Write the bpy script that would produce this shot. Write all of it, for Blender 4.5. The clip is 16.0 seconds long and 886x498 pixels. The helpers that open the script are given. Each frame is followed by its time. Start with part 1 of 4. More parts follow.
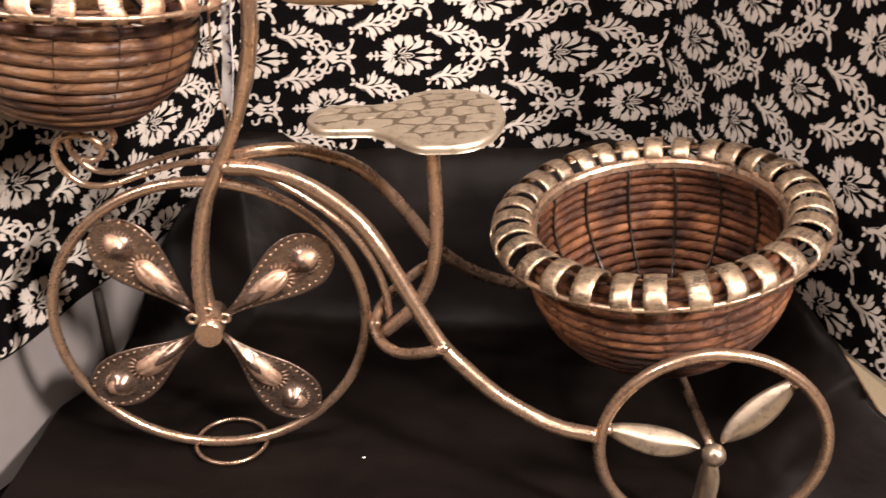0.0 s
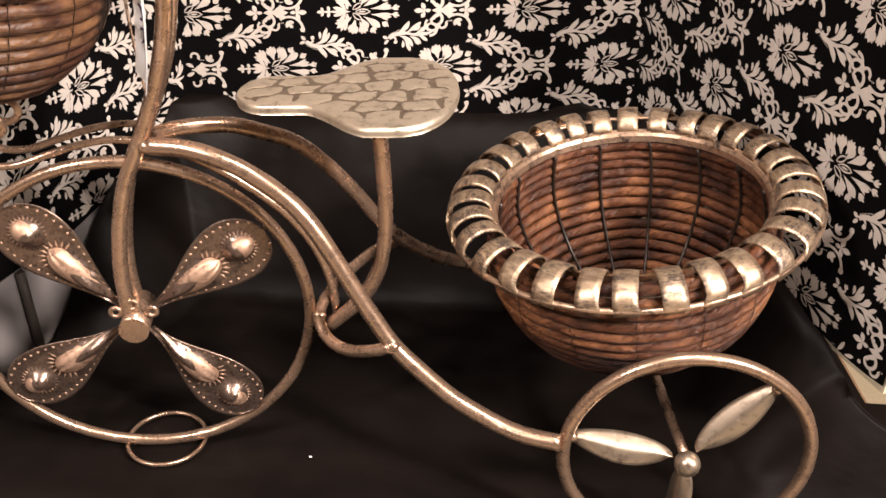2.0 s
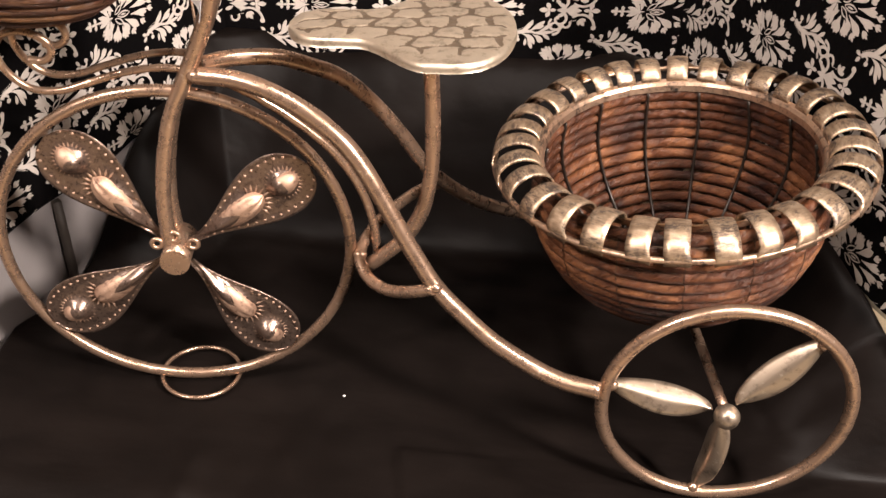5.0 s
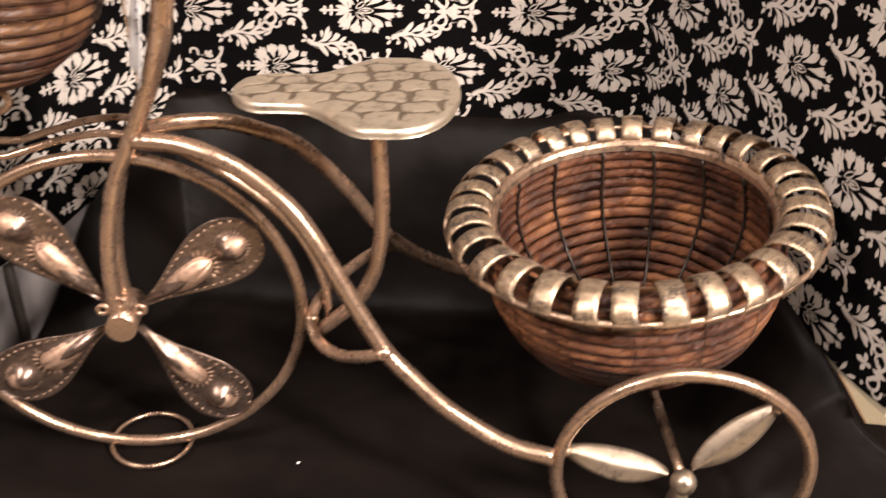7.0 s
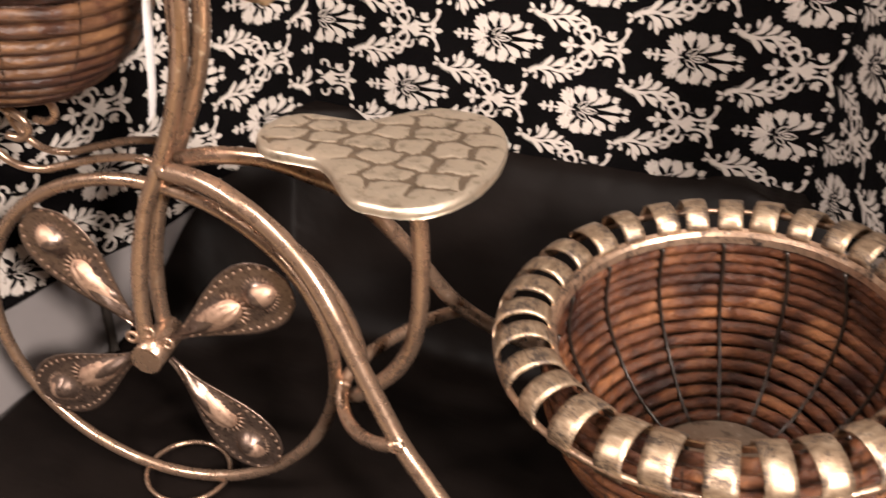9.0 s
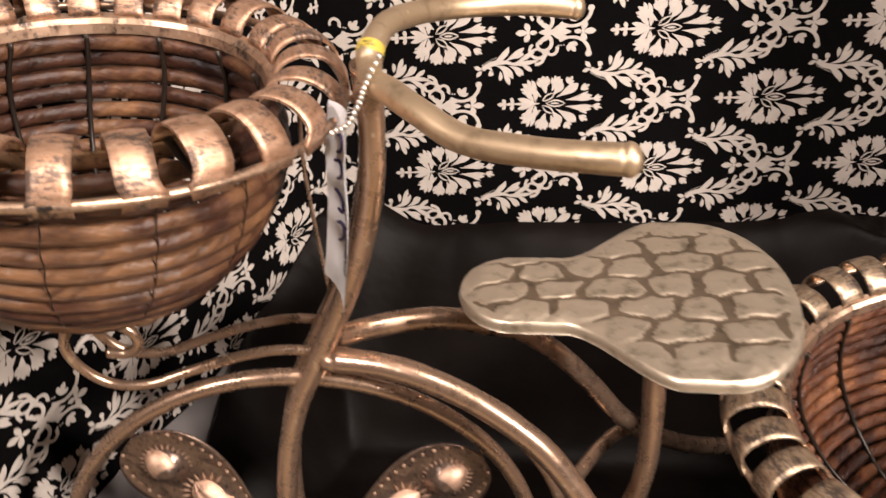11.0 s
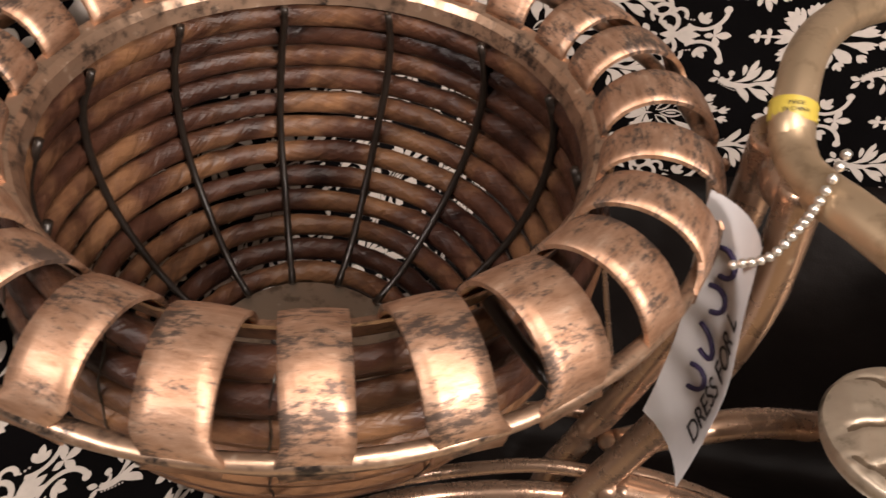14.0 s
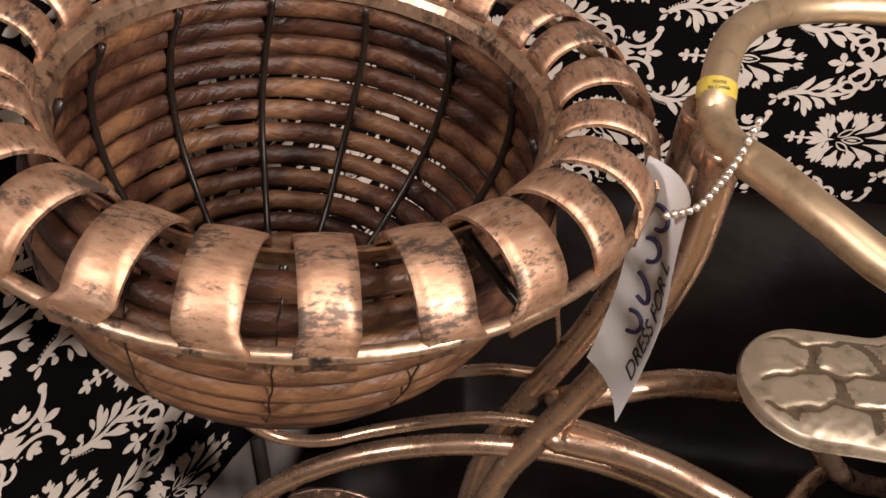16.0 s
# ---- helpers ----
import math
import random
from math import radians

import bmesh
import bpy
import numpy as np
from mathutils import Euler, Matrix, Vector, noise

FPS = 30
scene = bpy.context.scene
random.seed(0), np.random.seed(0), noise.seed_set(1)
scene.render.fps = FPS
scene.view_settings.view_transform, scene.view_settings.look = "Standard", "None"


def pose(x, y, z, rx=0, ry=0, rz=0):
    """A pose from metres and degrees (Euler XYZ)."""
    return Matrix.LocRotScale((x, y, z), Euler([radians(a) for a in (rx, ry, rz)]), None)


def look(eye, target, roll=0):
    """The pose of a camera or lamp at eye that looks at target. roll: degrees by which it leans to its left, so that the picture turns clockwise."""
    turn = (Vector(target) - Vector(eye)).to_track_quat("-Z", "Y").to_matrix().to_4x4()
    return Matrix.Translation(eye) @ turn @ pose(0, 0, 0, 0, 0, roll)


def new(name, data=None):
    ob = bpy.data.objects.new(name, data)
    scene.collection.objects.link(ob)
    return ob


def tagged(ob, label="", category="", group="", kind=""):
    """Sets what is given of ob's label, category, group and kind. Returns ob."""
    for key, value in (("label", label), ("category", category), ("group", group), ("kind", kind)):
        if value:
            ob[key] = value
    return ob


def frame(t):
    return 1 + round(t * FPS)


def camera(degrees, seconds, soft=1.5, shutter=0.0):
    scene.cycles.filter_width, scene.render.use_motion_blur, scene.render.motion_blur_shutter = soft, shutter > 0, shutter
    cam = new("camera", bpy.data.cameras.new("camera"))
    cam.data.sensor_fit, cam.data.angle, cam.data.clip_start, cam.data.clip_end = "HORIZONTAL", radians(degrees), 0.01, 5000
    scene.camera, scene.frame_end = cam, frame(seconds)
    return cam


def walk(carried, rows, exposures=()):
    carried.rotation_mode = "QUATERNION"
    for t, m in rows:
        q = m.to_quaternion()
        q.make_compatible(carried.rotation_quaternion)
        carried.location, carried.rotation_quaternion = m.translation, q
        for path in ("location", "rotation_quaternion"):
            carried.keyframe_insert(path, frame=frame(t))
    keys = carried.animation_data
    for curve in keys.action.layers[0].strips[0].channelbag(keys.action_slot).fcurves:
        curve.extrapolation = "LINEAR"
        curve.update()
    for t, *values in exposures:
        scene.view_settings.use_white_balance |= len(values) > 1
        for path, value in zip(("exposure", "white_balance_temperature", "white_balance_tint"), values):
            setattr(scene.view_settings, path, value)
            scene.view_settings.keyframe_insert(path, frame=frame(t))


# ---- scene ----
cam = camera(50.9, 16.0, shutter=0.5)
PATH = [
    (0, (0.0113, -0.0061, 0.5295), (-0.0115, 0.8822, 0.0709), 1.30),
    (0.5, (0.0177, 0.0045, 0.5289), (0.0241, 0.8979, 0.0796), 1.85),
    (1, (0.0237, 0.0306, 0.5260), (-0.0121, 0.9101, 0.0514), 0.34),
    (1.5, (0.0257, 0.0497, 0.5265), (-0.0045, 0.9133, 0.0232), 0.45),
    (2, (0.0289, 0.0717, 0.5246), (0.0308, 0.9311, 0.0133), 2.19),
    (2.5, (0.0266, 0.0706, 0.5166), (0.0287, 0.9231, -0.0063), 2.88),
    (3, (0.0336, 0.0719, 0.5099), (0.0416, 0.9097, -0.0360), 3.70),
    (3.5, (0.0249, 0.0724, 0.5073), (0.0296, 0.8993, -0.0551), 4.35),
    (4, (0.0164, 0.0709, 0.5062), (0.0109, 0.9044, -0.0464), 4.48),
    (4.2, (0.0147, 0.0736, 0.5071), (0.0064, 0.9043, -0.0496), 4.39),
    (6.3, (-0.0097, 0.0546, 0.5221), (-0.0042, 0.9052, -0.0037), 3.76),
    (6.5, (-0.0096, 0.0459, 0.5176), (-0.0030, 0.9018, 0.0005), 3.88),
    (7, (0.0308, 0.0853, 0.5187), (0.0331, 0.9465, 0.0105), 3.88),
    (7.5, (0.0868, 0.1475, 0.5246), (0.0251, 1.0004, 0.0062), 4.58),
    (8, (0.1209, 0.1875, 0.5201), (0.0001, 1.0197, -0.0210), 6.78),
    (8.5, (0.1401, 0.2011, 0.5233), (-0.0527, 1.0147, -0.0253), 4.85),
    (9, (0.1359, 0.2114, 0.5251), (-0.1169, 1.0211, -0.0045), 3.43),
    (9.2, (0.1308, 0.2142, 0.5272), (-0.1457, 1.0203, 0.0040), 2.53),
    (11.3, (-0.1031, 0.3106, 0.5327), (-0.1721, 1.1646, 0.0171), -1.21),
    (11.5, (-0.1111, 0.3313, 0.5292), (-0.2192, 1.1758, 0.0047), -0.64),
    (12, (-0.1279, 0.3754, 0.5252), (-0.2744, 1.1902, -0.0358), -1.49),
    (12.5, (-0.1599, 0.4107, 0.5225), (-0.3020, 1.2036, -0.0700), -1.25),
    (13, (-0.1669, 0.4310, 0.5255), (-0.2799, 1.2159, -0.0837), 0.09),
    (13.5, (-0.1706, 0.4399, 0.5297), (-0.2888, 1.1983, -0.1114), 0.11),
    (14, (-0.1839, 0.4361, 0.5340), (-0.3304, 1.1696, -0.1298), -1.33),
    (14.5, (-0.1943, 0.4321, 0.5327), (-0.3251, 1.1688, -0.1308), 0.37),
    (15, (-0.1916, 0.4249, 0.5374), (-0.2777, 1.1698, -0.1243), 2.19),
    (15.5, (-0.1908, 0.4123, 0.5386), (-0.2671, 1.1666, -0.1134), 3.08),
    (16, (-0.1891, 0.3946, 0.5414), (-0.2663, 1.1594, -0.0983), 3.20),
]
walk(cam, [(t, look(eye, target, roll)) for t, eye, target, roll in PATH],
     exposures=((0, 0.24), (2, 0.30), (4, 0.33), (6.5, 0.32), (9, 0.14), (11.5, -0.26), (12.5, -0.54), (14, -0.60), (16, -0.62)))

# ---- world, lamps, exposure ----
world = bpy.data.worlds.new("room_air")
scene.world = world
world.use_nodes = True
world.node_tree.nodes["Background"].inputs[0].default_value = (0.62, 0.5, 0.42, 1)
world.node_tree.nodes["Background"].inputs[1].default_value = 0.02
scene.view_settings.exposure = 0.0


def area_lamp(name, at, target, size, watts, colour):
    data = bpy.data.lights.new(name, "AREA")
    data.shape, data.size, data.energy, data.color = "DISK", size, watts, colour
    ob = new(name, data)
    ob.matrix_world = look(at, target)
    return ob


area_lamp("room_light_front", (1.20, -0.50, 1.28), (0.0, 0.7, 0.15), 0.26, 84, (1.0, 0.88, 0.81))
area_lamp("room_light_above", (0.15, 0.10, 1.66), (0.05, 0.65, 0.1), 0.48, 32, (1.0, 0.86, 0.78))
# added fill from the left to brighten the right wing; no known lamp
area_lamp("fill_light_left", (-1.2, -0.6, 1.6), (-0.2, 0.7, 0.2), 0.24, 35, (1.0, 0.88, 0.83))


# ---- materials ----
def material(name):
    m = bpy.data.materials.new(name)
    m.use_nodes = True
    n = m.node_tree.nodes
    return m, n, m.node_tree.links, n["Principled BSDF"]


def ramp(n, stops):
    r = n.new("ShaderNodeValToRGB")
    e = r.color_ramp.elements
    e[0].position, e[0].color = stops[0][0], (*stops[0][1], 1)
    e[1].position, e[1].color = stops[-1][0], (*stops[-1][1], 1)
    for p, c in stops[1:-1]:
        x = e.new(p)
        x.color = (*c, 1)
    return r


def noise_node(n, l, scale, detail=4.0, rough=0.6, stretch=None, space="Object"):
    co = n.new("ShaderNodeTexCoord")
    t = n.new("ShaderNodeTexNoise")
    t.inputs["Scale"].default_value, t.inputs["Detail"].default_value, t.inputs["Roughness"].default_value = scale, detail, rough
    if stretch:
        mp = n.new("ShaderNodeMapping")
        mp.inputs["Scale"].default_value = stretch
        l.new(co.outputs[space], mp.inputs[0])
        l.new(mp.outputs[0], t.inputs[0])
    else:
        l.new(co.outputs[space], t.inputs[0])
    return t


def add_bump(n, l, bsdf, source, strength, distance):
    b = n.new("ShaderNodeBump")
    b.inputs["Strength"].default_value, b.inputs["Distance"].default_value = strength, distance
    l.new(source, b.inputs["Height"])
    l.new(b.outputs[0], bsdf.inputs["Normal"])


def rubbed_metal(name, dark, mid, light, scale, rough=(0.28, 0.5), stretch=None, patches=0.35):
    """Painted metal, rubbed back: a warm middle tone, pale worn streaks, dark spots of patina."""
    m, n, l, b = material(name)
    a = noise_node(n, l, scale, 6, 0.65, stretch)
    r = ramp(n, [(0.30, dark), (0.48, mid), (0.62, mid), (0.78, light)])
    l.new(a.outputs["Fac"], r.inputs[0])
    p = noise_node(n, l, scale * 0.45, 8, 0.75)
    pr = ramp(n, [(0.0, (0, 0, 0)), (1 - patches - 0.05, (0, 0, 0)), (1 - patches + 0.03, (1, 1, 1))])
    l.new(p.outputs["Fac"], pr.inputs[0])
    mix = n.new("ShaderNodeMix")
    mix.data_type = "RGBA"
    l.new(pr.outputs[0], mix.inputs["Factor"])
    l.new(r.outputs[0], mix.inputs["A"])
    mix.inputs["B"].default_value = (*dark, 1)
    l.new(mix.outputs["Result"], b.inputs["Base Color"])
    b.inputs["Metallic"].default_value = 0.85
    rr = n.new("ShaderNodeMapRange")
    rr.inputs["To Min"].default_value, rr.inputs["To Max"].default_value = rough
    l.new(a.outputs["Fac"], rr.inputs["Value"])
    l.new(rr.outputs[0], b.inputs["Roughness"])
    add_bump(n, l, b, a.outputs["Fac"], 0.25, 0.0006)
    return m


M_TUBE = rubbed_metal("rubbed_bronze_tube", (0.27, 0.18, 0.13), (0.42, 0.28, 0.195), (0.90, 0.76, 0.60), 120, (0.20, 0.36), None, 0.08)
M_GRIP = rubbed_metal("rubbed_brass_tube", (0.36, 0.26, 0.16), (0.54, 0.40, 0.26), (0.85, 0.73, 0.54), 110, (0.34, 0.55), None, 0.12)
M_BAND = rubbed_metal("worn_copper_band", (0.06, 0.05, 0.045), (0.46, 0.31, 0.215), (0.82, 0.68, 0.53), 210, (0.2, 0.5), None, 0.40)


def strip_metal(name, tones, rough):
    """Copper strip, cream where it is rubbed, with dark smears that run across the strip."""
    m, n, l, b = material(name)
    uv = n.new("ShaderNodeUVMap")
    info = n.new("ShaderNodeObjectInfo")
    off = n.new("ShaderNodeMath")
    off.operation, off.inputs[1].default_value = "MULTIPLY", 7.0
    l.new(info.outputs["Random"], off.inputs[0])

    def smear(scale, stretch, detail, rough):
        mp = n.new("ShaderNodeMapping")
        mp.inputs["Scale"].default_value = stretch
        l.new(uv.outputs[0], mp.inputs[0])
        va = n.new("ShaderNodeVectorMath")
        l.new(mp.outputs[0], va.inputs[0])
        l.new(off.outputs[0], va.inputs[1])
        t = n.new("ShaderNodeTexNoise")
        t.inputs["Scale"].default_value, t.inputs["Detail"].default_value, t.inputs["Roughness"].default_value = scale, detail, rough
        l.new(va.outputs[0], t.inputs[0])
        return t

    tone = smear(170, (0.6, 1.5, 1), 6, 0.65)
    r = ramp(n, list(zip((0.28, 0.45, 0.60, 0.75), tones)))
    l.new(tone.outputs["Fac"], r.inputs[0])
    fine = smear(480, (0.6, 1.3, 1), 8, 0.78)
    cluster = smear(85, (0.8, 1.2, 1), 4, 0.6)
    half_fine = n.new("ShaderNodeMath")
    half_fine.operation, half_fine.inputs[1].default_value = "MULTIPLY", 0.55
    l.new(fine.outputs["Fac"], half_fine.inputs[0])
    dirt = n.new("ShaderNodeMath")
    dirt.operation, dirt.inputs[1].default_value = "MULTIPLY_ADD", 0.45
    l.new(cluster.outputs["Fac"], dirt.inputs[0])
    l.new(half_fine.outputs[0], dirt.inputs[2])
    dr = ramp(n, [(0.0, (0, 0, 0)), (0.505, (0, 0, 0)), (0.565, (0.90, 0.90, 0.90))])
    l.new(dirt.outputs[0], dr.inputs[0])
    mix = n.new("ShaderNodeMix")
    mix.data_type = "RGBA"
    l.new(dr.outputs[0], mix.inputs["Factor"])
    l.new(r.outputs[0], mix.inputs["A"])
    mix.inputs["B"].default_value = (0.10, 0.078, 0.068, 1)
    l.new(mix.outputs["Result"], b.inputs["Base Color"])
    b.inputs["Metallic"].default_value = 0.85
    rr = n.new("ShaderNodeMapRange")
    rr.inputs["To Min"].default_value, rr.inputs["To Max"].default_value = rough
    l.new(dirt.outputs[0], rr.inputs["Value"])
    l.new(rr.outputs[0], b.inputs["Roughness"])
    add_bump(n, l, b, tone.outputs["Fac"], 0.3, 0.0008)
    return m


M_STRIP = strip_metal("worn_copper_strip", ((0.27, 0.14, 0.083), (0.48, 0.285, 0.183), (0.58, 0.37, 0.255), (0.78, 0.60, 0.455)), (0.33, 0.66))
M_STRIP_REAR = strip_metal("worn_brass_strip", ((0.17, 0.115, 0.075), (0.38, 0.27, 0.18), (0.52, 0.39, 0.27), (0.80, 0.66, 0.50)), (0.26, 0.58))
M_PETAL = rubbed_metal("embossed_dark_bronze", (0.06, 0.04, 0.032), (0.20, 0.14, 0.11), (0.62, 0.49, 0.40), 420, (0.2, 0.4), None, 0.36)
M_BOSS = rubbed_metal("polished_copper_boss", (0.20, 0.115, 0.08), (0.50, 0.33, 0.235), (0.82, 0.65, 0.51), 200, (0.46, 0.64), None, 0.20)
M_LEAF = rubbed_metal("pale_pewter_leaf", (0.13, 0.10, 0.075), (0.38, 0.30, 0.225), (0.72, 0.62, 0.49), 120, (0.25, 0.45), None, 0.34)
M_SEAT = rubbed_metal("cast_pewter_seat", (0.28, 0.23, 0.165), (0.57, 0.475, 0.365), (0.78, 0.68, 0.55), 130, (0.3, 0.52), None, 0.25)
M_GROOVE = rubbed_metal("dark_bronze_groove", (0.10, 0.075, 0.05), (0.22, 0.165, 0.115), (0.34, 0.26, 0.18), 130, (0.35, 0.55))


def plain(name, colour, rough, metal=0.0, grain=None, amount=0.2, bump=0.0):
    m, n, l, b = material(name)
    b.inputs["Roughness"].default_value, b.inputs["Metallic"].default_value = rough, metal
    b.inputs["Base Color"].default_value = (*colour, 1)
    if grain:
        t = noise_node(n, l, grain, 5, 0.6)
        r = ramp(n, [(0.25, tuple(c * (1 - amount) for c in colour)), (0.75, tuple(min(1, c * (1 + amount)) for c in colour))])
        l.new(t.outputs["Fac"], r.inputs[0])
        l.new(r.outputs[0], b.inputs["Base Color"])
        if bump:
            add_bump(n, l, b, t.outputs["Fac"], 0.5, bump)
    return m


def cloth_material(name, colour, rough, weave, wave):
    m, n, l, b = material(name)
    b.inputs["Roughness"].default_value = rough
    b.inputs["Specular IOR Level"].default_value = 0.06
    fine = noise_node(n, l, weave, 2, 0.5)
    large = noise_node(n, l, wave, 4, 0.55, (1, 2.2, 1))
    r = ramp(n, [(0.3, tuple(c * 0.7 for c in colour)), (0.7, tuple(c * 1.35 for c in colour))])
    l.new(large.outputs["Fac"], r.inputs[0])
    l.new(r.outputs[0], b.inputs["Base Color"])
    mix = n.new("ShaderNodeMath")
    mix.operation = "MULTIPLY_ADD"
    mix.inputs[1].default_value = 0.04
    l.new(fine.outputs["Fac"], mix.inputs[0])
    l.new(large.outputs["Fac"], mix.inputs[2])
    add_bump(n, l, b, mix.outputs[0], 0.35, 0.008)
    return m


M_BLACK = cloth_material("black_tablecloth", (0.0050, 0.0036, 0.0031), 0.46, 900, 9)
M_DARKPRINT = cloth_material("black_printed_cotton", (0.0016, 0.0012, 0.0014), 0.85, 1200, 14)
M_CREAM = plain("cream_printed_ink", (0.46, 0.405, 0.36), 0.85, 0, 160, 0.1, 0.0004)
# grey-white board, its tone lowered for the shade it stands in
M_BOARD = plain("shaded_grey_white_board", (0.17, 0.152, 0.148), 0.8, 0, 18, 0.08, 0.0006)
M_BEIGE = plain("beige_board", (0.48, 0.41, 0.29), 0.8, 0, 24, 0.1, 0.0005)
M_WOOD = plain("stained_table_wood", (0.16, 0.09, 0.05), 0.5, 0, 30, 0.3, 0.0006)
M_STRUT = plain("dark_stained_wood", (0.045, 0.036, 0.03), 0.6, 0, 60, 0.3, 0.0004)
M_FLOOR = plain("beige_carpet", (0.50, 0.41, 0.27), 0.95, 0, 300, 0.35, 0.003)
# tones of the unseen walls and ceiling, dark so the metal mirrors darkness
M_WALL = plain("unseen_dark_wall", (0.16, 0.125, 0.105), 0.85, 0, 12, 0.08, 0.001)
M_CEIL = plain("unseen_dark_ceiling", (0.22, 0.19, 0.17), 0.9, 0, 25, 0.05, 0.001)
M_WIRE = plain("black_wire", (0.018, 0.013, 0.01), 0.32, 0.3, 200, 0.4)
M_PAPER = plain("white_tag_paper", (0.74, 0.72, 0.72), 0.7, 0, 90, 0.05)
M_INK = plain("violet_marker_ink", (0.035, 0.025, 0.075), 0.6)
M_PRINT = plain("black_printed_letters", (0.03, 0.028, 0.03), 0.6)
M_BEAD = plain("silver_bead", (0.72, 0.68, 0.62), 0.3, 0.9, 300, 0.15)
M_STICKER = plain("yellow_sticker", (0.42, 0.32, 0.05), 0.4, 0, 150, 0.2)
M_LINT = plain("white_lint", (0.8, 0.78, 0.74), 0.9)


def fibre(name, dark, mid, light, creases, relief, rough):
    """Leaf wrapped round a core: pale and dark lengths along the coil, slanting creases where the leaf turns round it."""
    m, n, l, b = material(name)
    info = n.new("ShaderNodeObjectInfo")
    uv = n.new("ShaderNodeUVMap")

    def slanted(turn, stretch, scale, detail, rough):
        first, second = n.new("ShaderNodeMapping"), n.new("ShaderNodeMapping")
        first.inputs["Rotation"].default_value = (0, 0, turn)
        second.inputs["Scale"].default_value = stretch
        t = n.new("ShaderNodeTexNoise")
        t.inputs["Scale"].default_value, t.inputs["Detail"].default_value, t.inputs["Roughness"].default_value = scale, detail, rough
        l.new(uv.outputs[0], first.inputs[0])
        l.new(first.outputs[0], second.inputs[0])
        l.new(second.outputs[0], t.inputs[0])
        return t

    lengths = slanted(0.15, (0.55, 0.35, 1), 1.3, 5, 0.6)
    add = n.new("ShaderNodeMath")
    add.operation = "MULTIPLY_ADD"
    add.inputs[1].default_value, add.inputs[2].default_value = 0.16, -0.08
    l.new(info.outputs["Random"], add.inputs[0])
    tot = n.new("ShaderNodeMath")
    l.new(add.outputs[0], tot.inputs[0])
    l.new(lengths.outputs["Fac"], tot.inputs[1])
    r = ramp(n, [(0.34, dark), (0.50, mid), (0.66, light)])
    l.new(tot.outputs[0], r.inputs[0])
    crease = slanted(0.85, (1.0, 0.22, 1), 3.2 * creases, 4, 0.62)
    grain = slanted(0.35, (0.25, 1.4, 1), 9.0, 4, 0.6)
    wr = ramp(n, [(0.36, (0.42, 0.38, 0.35)), (0.46, (0.92, 0.92, 0.92)), (0.66, (1.2, 1.17, 1.1))])
    l.new(crease.outputs["Fac"], wr.inputs[0])
    gr = ramp(n, [(0.3, (0.75, 0.72, 0.70)), (0.7, (1.18, 1.18, 1.16))])
    l.new(grain.outputs["Fac"], gr.inputs[0])
    col = r.outputs[0]
    for layer, share in ((wr, 0.85), (gr, 0.8)):
        mix = n.new("ShaderNodeMix")
        mix.data_type, mix.blend_type = "RGBA", "MULTIPLY"
        mix.inputs["Factor"].default_value = share
        l.new(col, mix.inputs["A"])
        l.new(layer.outputs[0], mix.inputs["B"])
        col = mix.outputs["Result"]
    l.new(col, b.inputs["Base Color"])
    b.inputs["Roughness"].default_value = rough
    b.inputs["Specular IOR Level"].default_value = 0.28
    hs = n.new("ShaderNodeMath")
    hs.operation, hs.inputs[1].default_value = "MULTIPLY_ADD", 0.25
    l.new(grain.outputs["Fac"], hs.inputs[0])
    l.new(crease.outputs["Fac"], hs.inputs[2])
    add_bump(n, l, b, hs.outputs[0], 0.8, relief)
    return m


M_ROPE_FRONT = fibre("tan_banana_leaf_rope", (0.014, 0.005, 0.004), (0.058, 0.0245, 0.015), (0.165, 0.083, 0.041), 0.8, 0.0026, 0.40)
M_ROPE_REAR = fibre("russet_seagrass_rope", (0.022, 0.0075, 0.0045), (0.090, 0.033, 0.0155), (0.235, 0.100, 0.044), 2.2, 0.0052, 0.34)


# ---- building helpers ----
def mesh_object(name, verts, faces, mats, parent=None, label="", smooth=True, mat_ids=None, uvs=None):
    me = bpy.data.meshes.new(name)
    me.from_pydata([tuple(v) for v in verts], [], faces)
    for mt in (mats if isinstance(mats, (list, tuple)) else [mats]):
        me.materials.append(mt)
    if mat_ids is not None:
        me.polygons.foreach_set("material_index", list(mat_ids))
    if uvs is not None:
        layer = me.uv_layers.new(name="UVMap")
        for lp in me.loops:
            layer.data[lp.index].uv = uvs[lp.vertex_index]
    me.polygons.foreach_set("use_smooth", [smooth] * len(me.polygons))
    me.update()
    ob = new(name, me)
    if parent:
        ob.parent = parent
    if label:
        ob["label"] = label
    return ob


def holder(name, label, category, group="", kind=""):
    return tagged(new(name), label, category, group, kind)


def spline(points, n):
    """A smooth line of n points through the given ones."""
    p = np.array(points, float)
    p = np.vstack([2 * p[0] - p[1], p, 2 * p[-1] - p[-2]])
    out = []
    segs = len(p) - 3
    for k in range(n):
        s = k / (n - 1) * segs
        i = min(int(s), segs - 1)
        t = s - i
        a, b, c, d = p[i:i + 4]
        out.append(0.5 * (2 * b + (c - a) * t + (2 * a - 5 * b + 4 * c - d) * t * t + (3 * b - a - 3 * c + d) * t ** 3))
    return np.array(out)


